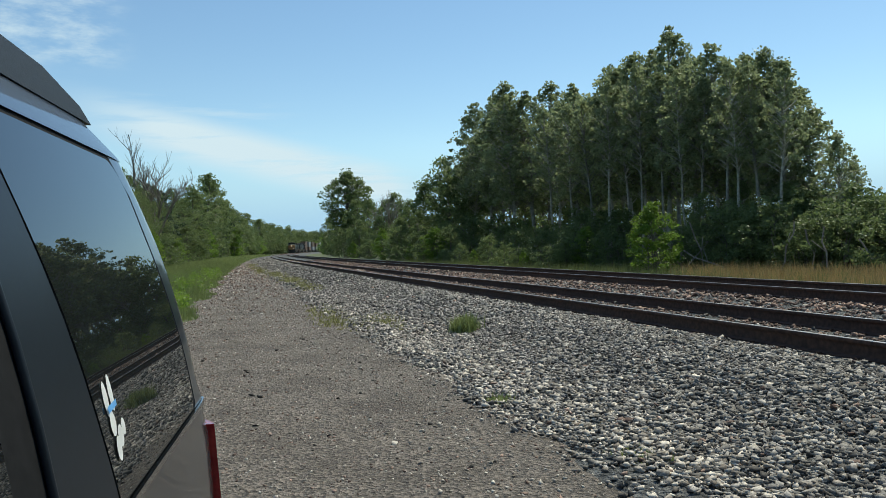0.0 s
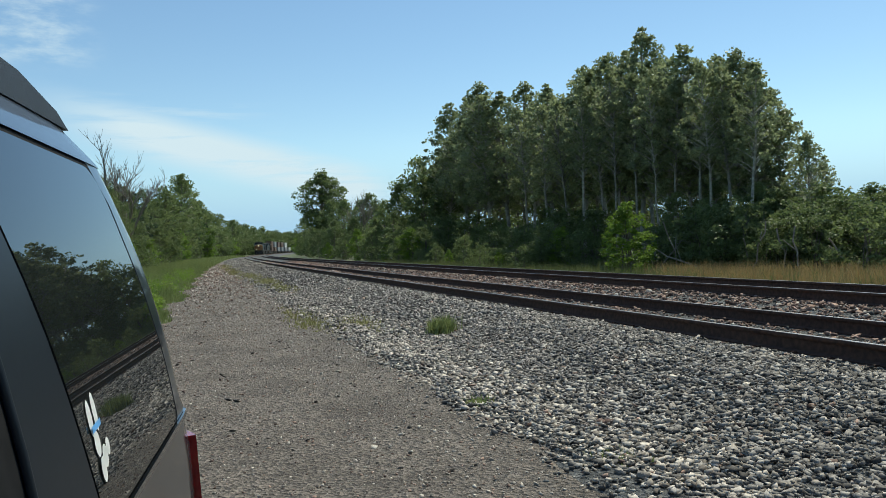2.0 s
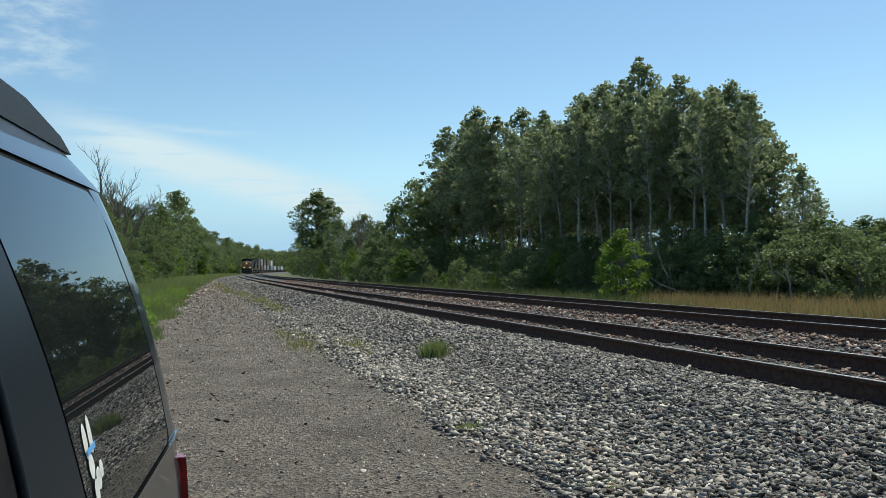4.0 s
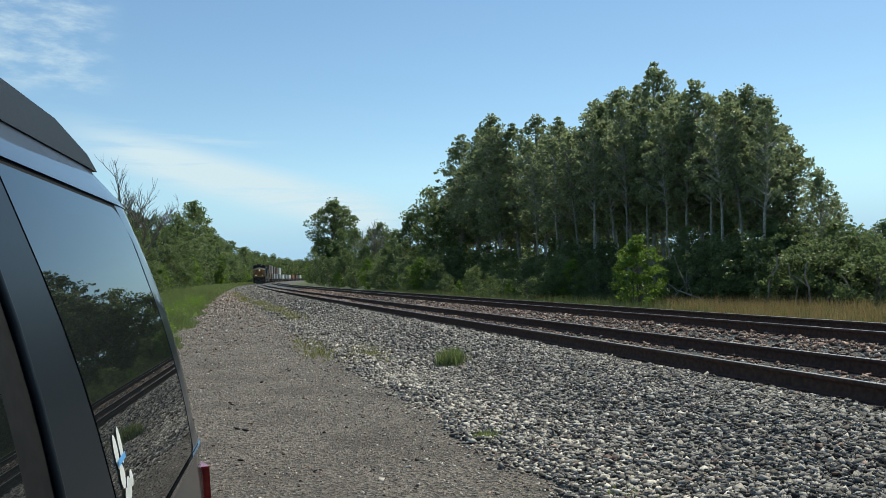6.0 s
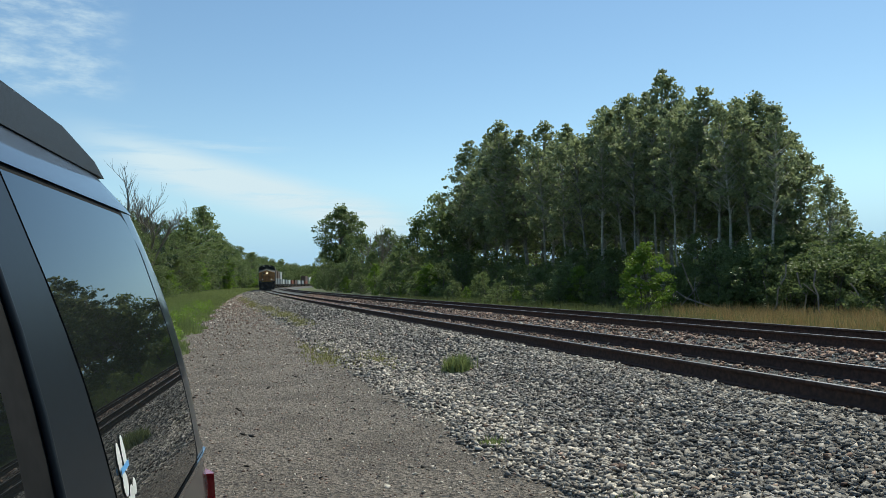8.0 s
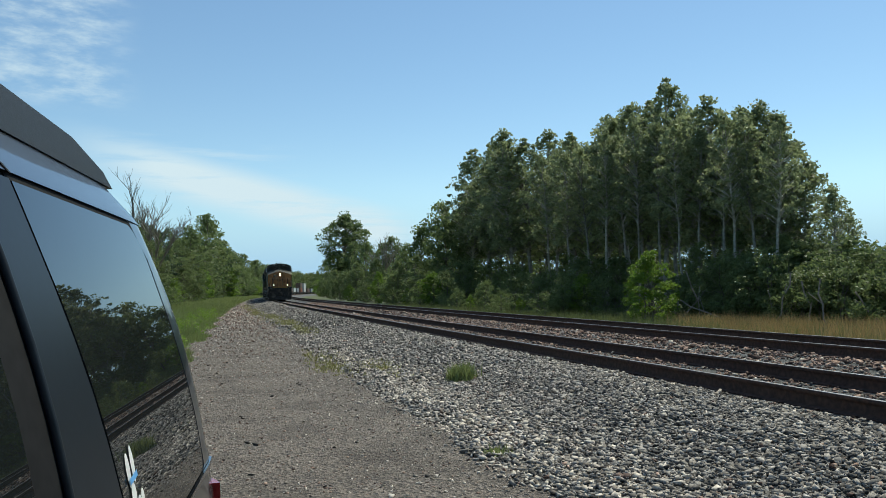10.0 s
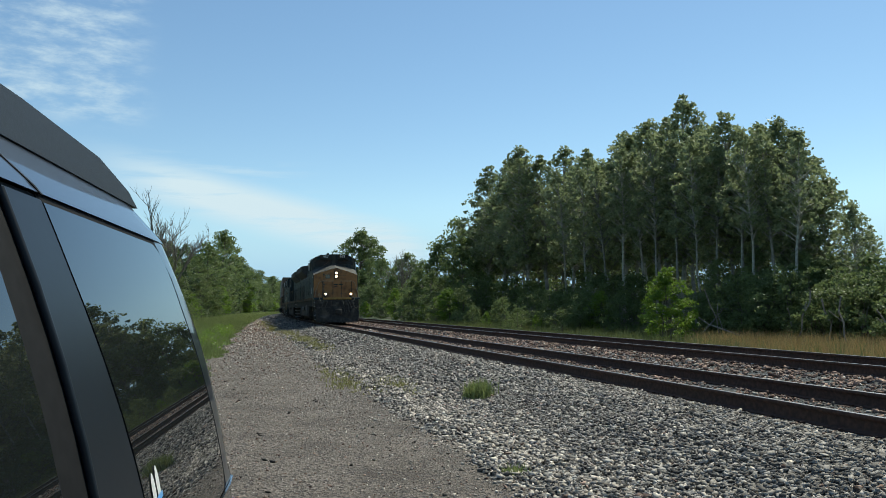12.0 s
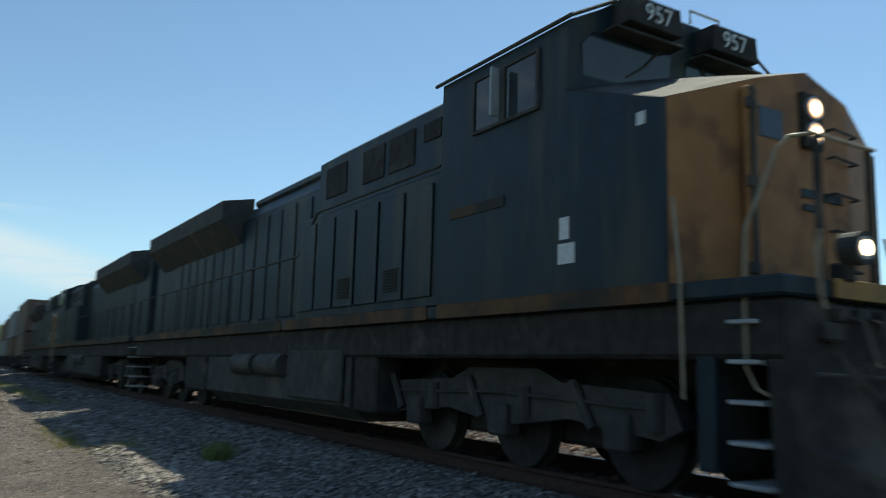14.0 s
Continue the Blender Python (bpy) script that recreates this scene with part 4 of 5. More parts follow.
ENGINE, WAGON = 22.75, 21.3
TRAIN = []          # thing, metres behind the leading nose, length, height of its base, whether it runs backwards
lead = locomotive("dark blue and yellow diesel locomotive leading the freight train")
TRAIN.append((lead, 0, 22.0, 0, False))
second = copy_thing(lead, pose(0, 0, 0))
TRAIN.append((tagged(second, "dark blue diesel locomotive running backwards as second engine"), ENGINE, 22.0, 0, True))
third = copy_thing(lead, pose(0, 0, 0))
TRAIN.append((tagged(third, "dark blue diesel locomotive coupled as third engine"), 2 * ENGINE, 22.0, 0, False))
car = well_car()
boxes = {}
LOAD = ["BB", "BG", "GB", "GB", "GW", "W", "G", "W", "R", "B", "W", "G", "RB", "WW", "B", "G"]
KIND = {"W": (M_C_WHITE, "white corrugated steel shipping container"), "B": (M_C_BROWN, "brown corrugated steel shipping container"), "G": (M_C_GREY, "grey corrugated steel shipping container"),
        "R": (M_C_RED, "rust-red corrugated steel shipping container"), "U": (M_C_BLUE, "dark blue corrugated steel shipping container")}
for i, load in enumerate(LOAD):
    back = 3 * ENGINE + 0.4 + i * WAGON
    w = car if i == 0 else copy_thing(car, pose(0, 0, 0))
    TRAIN.append((w, back, 20.6, 0, False))
    for k, c in enumerate(load):
        if c in boxes:
            b = copy_thing(boxes[c], pose(0, 0, 0))
        else:
            b = boxes[c] = container(*KIND[c])
        TRAIN.append((b, back + 3.85, 12.9, 0.46 + k * 2.82, False))


# ---- the parked van ----
van = thing("van", "dark slate-grey minivan with tinted windows parked on the gravel", "van", m=pose(0, 0, 0, 0, 0, 9.6))
VX = -1.27            # the van's middle line, from the camera's foot; its flank is 0.97 m from it
BELT = 1.12


def flank(y, z):
    """The half width of the body at y along it and height z."""
    w = 0.97 - 0.27 * max(0.0, z - BELT) - 0.45 * max(0.0, z - 1.74) - 0.05 * max(0.0, 0.75 - z) ** 2 + 0.032 * math.sin(math.pi * min(1.0, max(0.0, (z - 1.06) / 0.76)))
    t = max(0.0, (y - (rear_y(z) - 0.22)) / 0.22)
    w -= 0.11 * min(t, 1.0) ** 2.4
    t = max(0.0, (-1.55 - y) / 0.9)
    w -= 0.18 * min(t, 1.0) ** 2 + max(0.0, z - 1.0) * 0.3 * max(0.0, (-0.6 - y))
    return max(w, 0.2)


def rear_y(z):
    """Where the body ends at height z: bumper and lamps stand out below the belt."""
    return float(np.interp(z, [0.3, 0.66, 1.0, 1.06, 1.16, 1.3, 1.5, 1.7, 1.9], [2.72, 2.72, 2.57, 2.48, 2.37, 2.36, 2.33, 2.28, 2.22]))


GLASS_BOTTOM, GLASS_TOP = 1.120, 1.722


def glass_front(z):
    return float(np.interp(z, [1.13, 1.28, 1.40, 1.51, 1.62, 1.73], [1.282, 1.245, 1.222, 1.200, 1.180, 1.170]))


def glass_rear(z, grow=0.0):
    """The rear edge of the quarter window: bowed, with rounded corners."""
    y = float(np.interp(z, [1.10, 1.24, 1.40, 1.56, 1.70, 1.76], [2.075, 2.060, 2.025, 1.995, 2.000, 2.00])) + grow
    for corner, r in ((GLASS_TOP + grow - z, 0.085), (z - GLASS_BOTTOM + grow, 0.05)):
        if corner < r:
            y -= r - math.sqrt(max(0.0, r * r - (r - max(0.0, corner)) ** 2))
    return y


def pane(front, rear, z0, z1, lift, side, ny=30, nz=28, thick=0.012):
    """A panel on the flank between two edges given as functions of height."""
    sh = Shape()
    zs = [z0 + (z1 - z0) * (0.5 - 0.5 * math.cos(math.pi * j / nz)) for j in range(nz + 1)]
    for l in (lift, lift - thick):
        vs = []
        for i in range(ny + 1):
            for z in zs:
                y = front(z) + (rear(z) - front(z)) * i / ny
                vs.append((VX + side * (flank(y, z) + l), y, z))
        m = nz + 1
        sh.add(vs, [(i * m + j, (i + 1) * m + j, (i + 1) * m + j + 1, i * m + j + 1) for i in range(ny) for j in range(nz)])
    o, m = (ny + 1) * (nz + 1), nz + 1
    edge = [(i * m, (i + 1) * m) for i in range(ny)] + [(i * m + nz, (i + 1) * m + nz) for i in range(ny)] + [(j, j + 1) for j in range(nz)] + [(ny * m + j, ny * m + j + 1) for j in range(nz)]
    sh.f += [(a, b, b + o, a + o) for a, b in edge]
    return sh


def skin(corners, lift=0.0, side=1, ny=14, nz=10, thick=0.012):
    """A panel that follows the flank between four corners (y, z), lifted outwards; it has thickness."""
    (ya, za), (yb, zb), (yc, zc), (yd, zd) = corners
    sh = Shape()
    for k, l in ((0, lift), (1, lift - thick)):
        vs = []
        for i in range(ny + 1):
            for j in range(nz + 1):
                a, b = i / ny, j / nz
                y = (ya * (1 - a) + yb * a) * (1 - b) + (yd * (1 - a) + yc * a) * b
                z = (za * (1 - a) + zb * a) * (1 - b) + (zd * (1 - a) + zc * a) * b
                vs.append((VX + side * (flank(y, z) + l), y, z))
        m = nz + 1
        sh.add(vs, [(i * m + j, (i + 1) * m + j, (i + 1) * m + j + 1, i * m + j + 1) for i in range(ny) for j in range(nz)])
    o = (ny + 1) * (nz + 1)
    m = nz + 1
    edge = [(i * m, (i + 1) * m) for i in range(ny)] + [(i * m + nz, (i + 1) * m + nz) for i in range(ny)] + [(j, j + 1) for j in range(nz)] + [(ny * m + j, ny * m + j + 1) for j in range(nz)]
    sh.f += [(a, b, b + o, a + o) for a, b in edge]
    return sh


# core: sections along the length, dark inside the panels' gaps
core = Shape()
sec = []
ysec = [-2.35, -2.2, -1.9, -1.5, -1.0, -0.5, 0, 0.5, 1.0, 1.5, 1.8, 2.0, 2.15, 2.3, 2.45, 2.58, 2.68]
zrow = [0.28, 0.45, 0.7, 0.95, BELT, 1.25, 1.4, 1.55, 1.72, 1.84]
for y in ysec:
    hood = 1.0 if y < -1.5 else (1.0 + (y + 1.5) * 1.0 if y < -0.68 else 1.84)
    ring = []
    for z in zrow:
        zz = min(z, hood)
        yy = min(y, rear_y(zz) - 0.02)
        ring.append((flank(yy, zz) - 0.016, yy, zz))
    top = min(1.84, hood)
    yy = min(y, rear_y(top) - 0.04)
    ring += [(0.64, yy, top + 0.03), (0.3, yy, top + 0.055), (0, yy, top + 0.06)]
    sec.append([(VX + x, a, b) for x, a, b in ring] + [(VX - x, a, b) for x, a, b in ring[-2::-1]])
m = len(sec[0])
for r_ in sec:
    core.v += r_
core.f = [(i * m + j, i * m + j + 1, (i + 1) * m + j + 1, (i + 1) * m + j) for i in range(len(sec) - 1) for j in range(m - 1)]
core.f += [tuple(range(m)), tuple((len(sec) - 1) * m + j for j in range(m))]
part("body_shell", core, M_VAN, van, "dark slate body and roof", smooth=45)
for side in (1, -1):
    part("rear_quarter_panel", skin([(1.10, 0.35), (rear_y(0.35) - 0.03, 0.35), (rear_y(0.7) - 0.02, 0.7), (1.10, 0.7)], 0.0, side, 20, 8), M_VAN, van, smooth=40)
    part("upper_quarter_panel", skin([(1.10, 0.702), (rear_y(0.702) - 0.02, 0.702), (rear_y(1.085) - 0.01, 1.085), (1.10, 1.085)], 0.0, side, 24, 8), M_VAN, van, smooth=40)
    part("door_panel", skin([(-0.1, 0.35), (1.085, 0.35), (1.085, 1.085), (-0.1, 1.085)], 0.0, side, 10, 12), M_VAN, van, smooth=40)
    part("front_door_panel", skin([(-1.25, 0.35), (-0.115, 0.35), (-0.115, 1.085), (-1.25, 1.085)], 0.0, side, 10, 12), M_VAN, van, smooth=40)
    part("rear_pillar", pane(lambda z: 1.014, lambda z: glass_front(z) - 0.012, 1.10, 1.724, 0.003, side, 8, 12), M_PILLAR, van, "dark satin pillar between the side windows", smooth=40)
    part("pillar_edge", Shape().tube([(VX + side * (flank(1.012, z) + 0.001), 1.012, z) for z in (1.1, 1.2, 1.3, 1.4, 1.5, 1.6, 1.72)], 0.006, 8), M_PILLAR, van, smooth=60)
    part("pillar_trim", skin([(0.905, 1.10), (1.006, 1.10), (1.006, 1.722), (0.925, 1.722)], -0.004, side, 4, 10), M_VANTRIM, van, smooth=40)
    part("quarter_glass", pane(glass_front, glass_rear, GLASS_BOTTOM, GLASS_TOP, 0.002, side), M_TINT, van, "dark tinted rear quarter window with rounded corners", smooth=60)
    part("quarter_seal", pane(lambda z: glass_front(z) - 0.011, lambda z: glass_rear(z, 0.028), GLASS_BOTTOM - 0.009, GLASS_TOP + 0.012, -0.002, side, thick=0.008), M_VANTRIM, van, "black rubber window seal", smooth=60)
    part("door_glass", skin([(-0.05, 1.135), (0.895, 1.135), (0.915, 1.71), (-0.05, 1.71)], 0.001, side, 12, 12), M_TINT, van, "dark tinted sliding door window", smooth=60)
    part("front_glass", skin([(-0.75, 1.135), (-0.1, 1.135), (-0.1, 1.71), (-0.2, 1.71)], 0.001, side, 8, 10), M_TINT, van, smooth=60)
    part("front_window_seal", skin([(-0.2, 1.724), (1.245, 1.724), (1.245, 1.732), (-0.2, 1.732)], -0.004, side, 10, 2), M_VANTRIM, van)
    part("corner_panel", pane(lambda z: glass_rear(z, 0.032) if z < 1.64 else glass_rear(1.64, 0.032) - 0.6 * (z - 1.64), lambda z: rear_y(z) - 0.01, 1.11, 1.733, -0.001, side, 10, 24), M_VAN, van, smooth=40)
    part("door_seam", skin([(1.165, 1.733), (1.175, 1.733), (1.09, 1.81), (1.08, 1.81)], 0.0045, side, 2, 6, 0.004), M_VANTRIM, van)
    # added pale metal strip: stands for the sky's highlight on the painted shoulder
    part("belt_trim", skin([(-0.75, 1.09), (2.38, 1.09), (2.37, 1.108), (-0.75, 1.108)], 0.006, side, 30, 3, 0.02), M_SHOULDER_GLINT, van, "bright strip added for the sky's highlight on the body shoulder", smooth=40)
    part("roof_side", skin([(-0.35, 1.735), (2.105, 1.735), (2.06, 1.835), (-0.35, 1.835)], 0.003, side, 24, 6), M_VAN, van, smooth=50)
    rail = Shape()
    x = VX + side * 0.725
    rail.prism([(-0.4, 1.85), (-0.3, 1.895), (1.3, 1.905), (1.75, 1.895), (2.02, 1.86), (2.12, 1.83), (-0.4, 1.83)], "x", x - 0.02, x + 0.02)
    part("roof_rail", rail, M_VANRAIL, van, "dark grey roof rail")
    part("tail_lamp", skin([(rear_y(0.66) - 0.13, 0.62), (rear_y(0.66) + 0.008, 0.62), (rear_y(1.03) + 0.004, 1.0), (rear_y(1.03) - 0.10, 1.0)], 0.022, side, 8, 8, 0.04), M_RED, van, "red tail lamp", smooth=50)
    for y in (-1.5, 1.65):
        wh = part("wheel", Shape().cyl((VX + side * 0.84, y, 0.335), "x", 0.335, 0.22, 32), M_TYRE, van, smooth=30)
        part("wheel_rim", Shape().cyl((VX + side * 0.945, y, 0.335), "x", 0.21, 0.03, 24), M_SILVER, wh)
# decal: white petals with a blue band on the rear side window
dec = None
dy, dz = 1.313, 1.245
for k, (a, b, ry, rz) in enumerate(((-0.01, 0.035, 0.013, 0.028), (0.022, 0.04, 0.012, 0.03), (0.0, -0.005, 0.016, 0.02), (0.028, -0.03, 0.016, 0.018), (0.005, -0.045, 0.014, 0.02), (0.05, -0.02, 0.012, 0.014))):
    pts = [(dy + a + ry * math.cos(t * 0.524), dz + b + rz * math.sin(t * 0.524)) for t in range(12)]
    petal = Shape().add([(VX + flank(y, z) + 0.0035 + 0.0003 * k, y, z) for y, z in pts], [tuple(range(12))])
    if dec is None:
        dec = part("window_sticker", petal, M_WHITE, van, "white petal-shaped window sticker with a blue band")
    else:
        part("petal", petal, M_WHITE, dec)
M_STICK = material("blue_sticker_band", (0.12, 0.35, 0.7), 0.5, scale=30)
part("sticker_band", Shape().add([(VX + flank(y, z) + 0.0062, y, z) for y, z in ((dy - 0.02, dz + 0.014), (dy + 0.034, dz + 0.018), (dy + 0.034, dz + 0.028), (dy - 0.02, dz + 0.024))], [(0, 1, 2, 3)]), M_STICK, dec)


# ---- plants ----
def leaf_cloud(centres, radii, per, size, seed, flat=0.75, droop=0.0):
    """Many small leaf blades in clumps round the given centres."""
    r = np.random.RandomState(seed)
    C = np.repeat(np.asarray(centres, float), per, 0)
    R = np.repeat(np.asarray(radii, float), per)
    d = r.normal(0, 1, (len(C), 3))
    d /= np.linalg.norm(d, axis=1)[:, None]
    p = C + d * (R * r.uniform(0.25, 1.0, len(C)) ** 0.5)[:, None] * np.array([1, 1, flat])
    a = r.normal(0, 1, (len(C), 3))
    a /= np.linalg.norm(a, axis=1)[:, None]
    b = np.cross(a, r.normal(0, 1, (len(C), 3)))
    b /= np.linalg.norm(b, axis=1)[:, None]
    s = (size * r.uniform(0.6, 1.3, len(C)))[:, None]
    v = np.stack([p - a * s * 0.5, p + b * s * 0.33, p + a * s * 0.5, p - b * s * 0.33], 1).reshape(-1, 3)
    f = np.arange(len(v)).reshape(-1, 4)
    return v, f


def tree_kind(name, label, h, spread, bare, clumps, per, leaf, mat, bark, seed, stems=1, top=0.5, trunk=0.16, lean=0.0, tuft=(0.12, 0.36)):
    """A tree at the origin: trunk with limbs, and a crown of leaf clumps round the limbs' ends."""
    r = random.Random(seed)
    t = thing(name, label, "tree")
    wood = Shape()
    ends, rad = [], []
    for k in range(stems):
        bx, by = (r.uniform(-0.5, 0.5) * spread * 0.5, r.uniform(-0.5, 0.5) * spread * 0.5) if stems > 1 else (0, 0)
        hh = h * r.uniform(0.85, 1.0)
        lx, ly = r.uniform(-1, 1) * lean * h, r.uniform(-1, 1) * lean * h
        pts = [(bx + lx * (i / 6) ** 1.5 + r.uniform(-0.1, 0.1) * (i > 0), by + ly * (i / 6) ** 1.5 + r.uniform(-0.1, 0.1) * (i > 0), hh * 0.97 * i / 6) for i in range(7)]
        pts[0] = (bx, by, -0.3)
        wood.tube(pts, trunk * r.uniform(0.7, 1.1), 7, 0.15)
        m = clumps // stems
        for c in range(m):
            u = bare + (1 - bare) * ((c + r.random()) / m)
            z = hh * u
            i = min(5, int(u * 6))
            w = u * 6 - i
            px, py = pts[i][0] * (1 - w) + pts[i + 1][0] * w, pts[i][1] * (1 - w) + pts[i + 1][1] * w
            # crown width over height
            wide = spread * max(0.12, math.sin(math.pi * min(1, max(0.0, (u - bare * 0.8) / (1 - bare * 0.8))) ** top) ** 0.8) * r.uniform(0.35, 1.05)
            ang = r.uniform(0, 6.283)
            e = (px + wide * math.cos(ang), py + wide * math.sin(ang), z + r.uniform(0.0, 0.12) * h * 0.5)
            if wide > 0.25 * spread and c % 2 == 0:
                wood.tube([(px, py, z - 0.22 * wide - 0.25), ((px + e[0]) / 2, (py + e[1]) / 2, z - 0.02), e], trunk * 0.28, 4, 0.25)
            ends.append(e)
            rad.append(spread * r.uniform(*tuft))
    part("trunk", wood, bark, t, smooth=60)
    if per:
        v, f = leaf_cloud(ends, rad, per, leaf, seed)
        part("crown", raw("crown", v, f, mat), None, t)
    return t


def dead_tree(h, seed, name="dead_tree", label="leafless grey dead tree"):
    r = random.Random(seed)
    t = thing(name, label, "tree")
    w = Shape()

    def grow(p, d, ln, rad, depth):
        q = [Vector(p)]
        dd = Vector(d)
        for i in range(4):
            dd = (dd + Vector((r.uniform(-1, 1), r.uniform(-1, 1), r.uniform(-0.3, 0.7))) * 0.16).normalized()
            q.append(q[-1] + dd * ln / 4)
        w.tube(q, rad, 4 if depth > 1 else 7, 0.4)
        if depth < 4:
            for k in range(5 if depth < 2 else 4):
                i = r.choice([2, 3, 4])
                side = Vector((r.uniform(-1, 1), r.uniform(-1, 1), r.uniform(0.1, 0.8))).normalized()
                grow(q[i], (dd + side * 0.9).normalized(), ln * r.uniform(0.45, 0.7), rad * 0.5, depth + 1)
    grow((0, 0, -0.2), (0, 0, 1), h * 0.45, h * 0.022, 0)
    part("trunk", w, M_DEADWOOD, t)
    return t


KINDS = {
    "poplar": [tree_kind("poplar_tree", "tall poplar with grey trunk and fluttering grey-green leaves", 12, 2.2, 0.34, 250, 24, 0.20, M_LEAF, M_BARK_PALE, 100 + i, 1, 0.95, 0.15, 0.05, (0.06, 0.19)) for i in range(6)],
    "broad": [tree_kind("broadleaf_tree", "leafy green broadleaf tree at the wood's edge", 10, 2.9, 0.08, 90, 64, 0.24, M_LEAF_MID, M_BARK, 200 + i, 1, 0.85, 0.17, 0.05, (0.11, 0.30)) for i in range(5)],
    "fine": [tree_kind("broadleaf_tree", "small-leaved green broadleaf tree at the wood's edge", 10, 2.9, 0.06, 120, 110, 0.13, M_LEAF_MID, M_BARK, 220 + i, 1, 0.8, 0.15, 0.05, (0.10, 0.26)) for i in range(3)],
    "bare": [tree_kind("poplar_tree", "slender poplar with a long bare pale trunk and thin crown", 12, 1.6, 0.52, 110, 22, 0.20, M_LEAF, M_BARK_PALE, 150 + i, 1, 0.9, 0.13, 0.06, (0.07, 0.22)) for i in range(4)],
    "round": [tree_kind("round_crowned_tree", "round-crowned dark green tree standing above its neighbours", 10, 2.5, 0.25, 170, 70, 0.22, M_LEAF_MID, M_BARK, 250, 1, 1.35, 0.2, 0.02, (0.14, 0.30))],
    "bush": [tree_kind("bush", "dense green bush with many stems", 3, 1.5, 0.02, 70, 46, 0.12, M_LEAF_MID, M_BARK, 300 + i, 5, 0.75, 0.03, 0.1, (0.10, 0.28)) for i in range(4)],
    "bright": [tree_kind("bright_bush", "bright yellow-green young bush", 3.4, 1.15, 0.0, 110, 70, 0.10, M_LEAF_BRIGHT, M_BARK, 400 + i, 5, 0.8, 0.03, 0.04, (0.12, 0.27)) for i in range(2)],
    "dark": [tree_kind("conifer", "dark green conifer among the broadleaf trees", 9, 2.0, 0.05, 90, 80, 0.18, M_LEAF_DARK, M_BARK, 500, 1, 1.2, 0.14, 0.01, (0.1, 0.3))],
    "far": [tree_kind("distant_tree", "distant green tree in the wood", 11, 4.2, 0.04, 60, 60, 0.48, M_LEAF_MID, M_BARK, 600 + i, 1, 0.75, 0.2, 0.02) for i in range(3)],
    "dead": [dead_tree(9, 7), dead_tree(8, 8)],
}
HEIGHT = {"poplar": 12, "broad": 10, "round": 10, "fine": 10, "bare": 12, "bush": 3, "bright": 3.4, "dark": 9, "far": 11, "dead": 9}
used = set()
tree_r = random.Random(21)


def plant(kind, s, q, h, group, turn=None, wide=1.0):
    ob = tree_r.choice(KINDS[kind])
    k = h / HEIGHT[kind]
    x, y, z = place(s, q, float(ground_z(np.array(s * 1.0), np.array(q * 1.0))) - 0.05)
    if ob.name not in used:
        used.add(ob.name)
        new_ob = ob
    else:
        new_ob = copy_thing(ob, pose(0, 0, 0))
    new_ob.matrix_basis = pose(x, y, z, 0, 0, tree_r.uniform(0, 360) if turn is None else turn) @ Matrix.Diagonal((k * wide, k * wide, k, 1))
    new_ob["group"] = group
    return new_ob


def toward(az, q):
    """s at which a sight line az degrees right of +y from the eye meets the strip q."""
    ss = np.concatenate([np.arange(4, 200, 0.25), np.arange(200, 700, 1.0)])
    gap = (offset(ss) + q) / ss - math.tan(radians(az) + TH)
    cross = np.nonzero(gap[:-1] * gap[1:] <= 0)[0]
    return float(ss[cross[0]] if len(cross) else ss[np.argmin(np.abs(gap))])


def stand(kind, az, el, q, group, wide=1.0):
    """Plants a tree in the strip q whose top stands at az, el degrees as seen from the eye."""
    s = toward(az, q)
    x, y, _ = place(s, q)
    d = math.hypot(x, y)
    return plant(kind, s, q, {"broad": 1.06, "dead": 1.25, "poplar": 0.96, "bare": 0.96}.get(kind, 1.0) * d * math.tan(radians(el)) + EYE - ground_z(np.array(s), np.array(q * 1.0)), group, None, wide)


# the poplar grove beyond the far track: outline in azimuth and elevation
ga = [1.8, 2.4, 3.7, 5.8, 8.4, 11.0, 12.4, 14.2, 15.7, 16.8, 18.2, 20.4, 22.1, 23.8, 24.9]
ge = [8.6, 10.3, 11.2, 11.2, 11.4, 11.6, 12.0, 13.2, 13.9, 13.6, 12.7, 12.9, 12.2, 11.4, 9.4]
for i in range(17):
    az = 2.6 + i * 1.37 + tree_r.uniform(-0.3, 0.3)
    stand("poplar", az, float(np.interp(az, ga, ge)) - tree_r.uniform(0.0, 0.5), 24 + tree_r.uniform(-1, 2), "poplar grove", 1.15)
for i in range(13):
    az = 2.2 + i * 1.75 + tree_r.uniform(-0.4, 0.4)
    if az > 13 and i % 2:
        continue
    stand("poplar", az, float(np.interp(az, ga, ge)) - tree_r.uniform(0.8, 3.2), 29 + tree_r.uniform(-2, 4), "poplar grove", 1.25)
for i in range(7):
    az = 2.8 + i * 2.2
    stand("broad", az, float(np.interp(az, ga, ge)) * 0.62, 37 + tree_r.uniform(-2, 5), "poplar grove", 1.3)
for az, el, q, k in ((15.8, 14.4, 25, "poplar"), (14.4, 13.5, 25, "poplar"), (20.4, 12.8, 25, "poplar"), (26.3, 6.8, 24, "poplar"), (27.3, 5.4, 26, "poplar"), (3.4, 10.8, 25, "poplar"), (5.2, 10.9, 25, "poplar")):
    stand(k, az, el, q, "poplar grove", 1.0)
for i in range(13):
    az = 8.0 + i * 1.25 + tree_r.uniform(-0.3, 0.3)
    stand("bare", az, float(np.interp(az, ga, ge)) - tree_r.uniform(0.3, 2.0), 22 + tree_r.uniform(-0.8, 0.8), "poplar grove", 1.0)
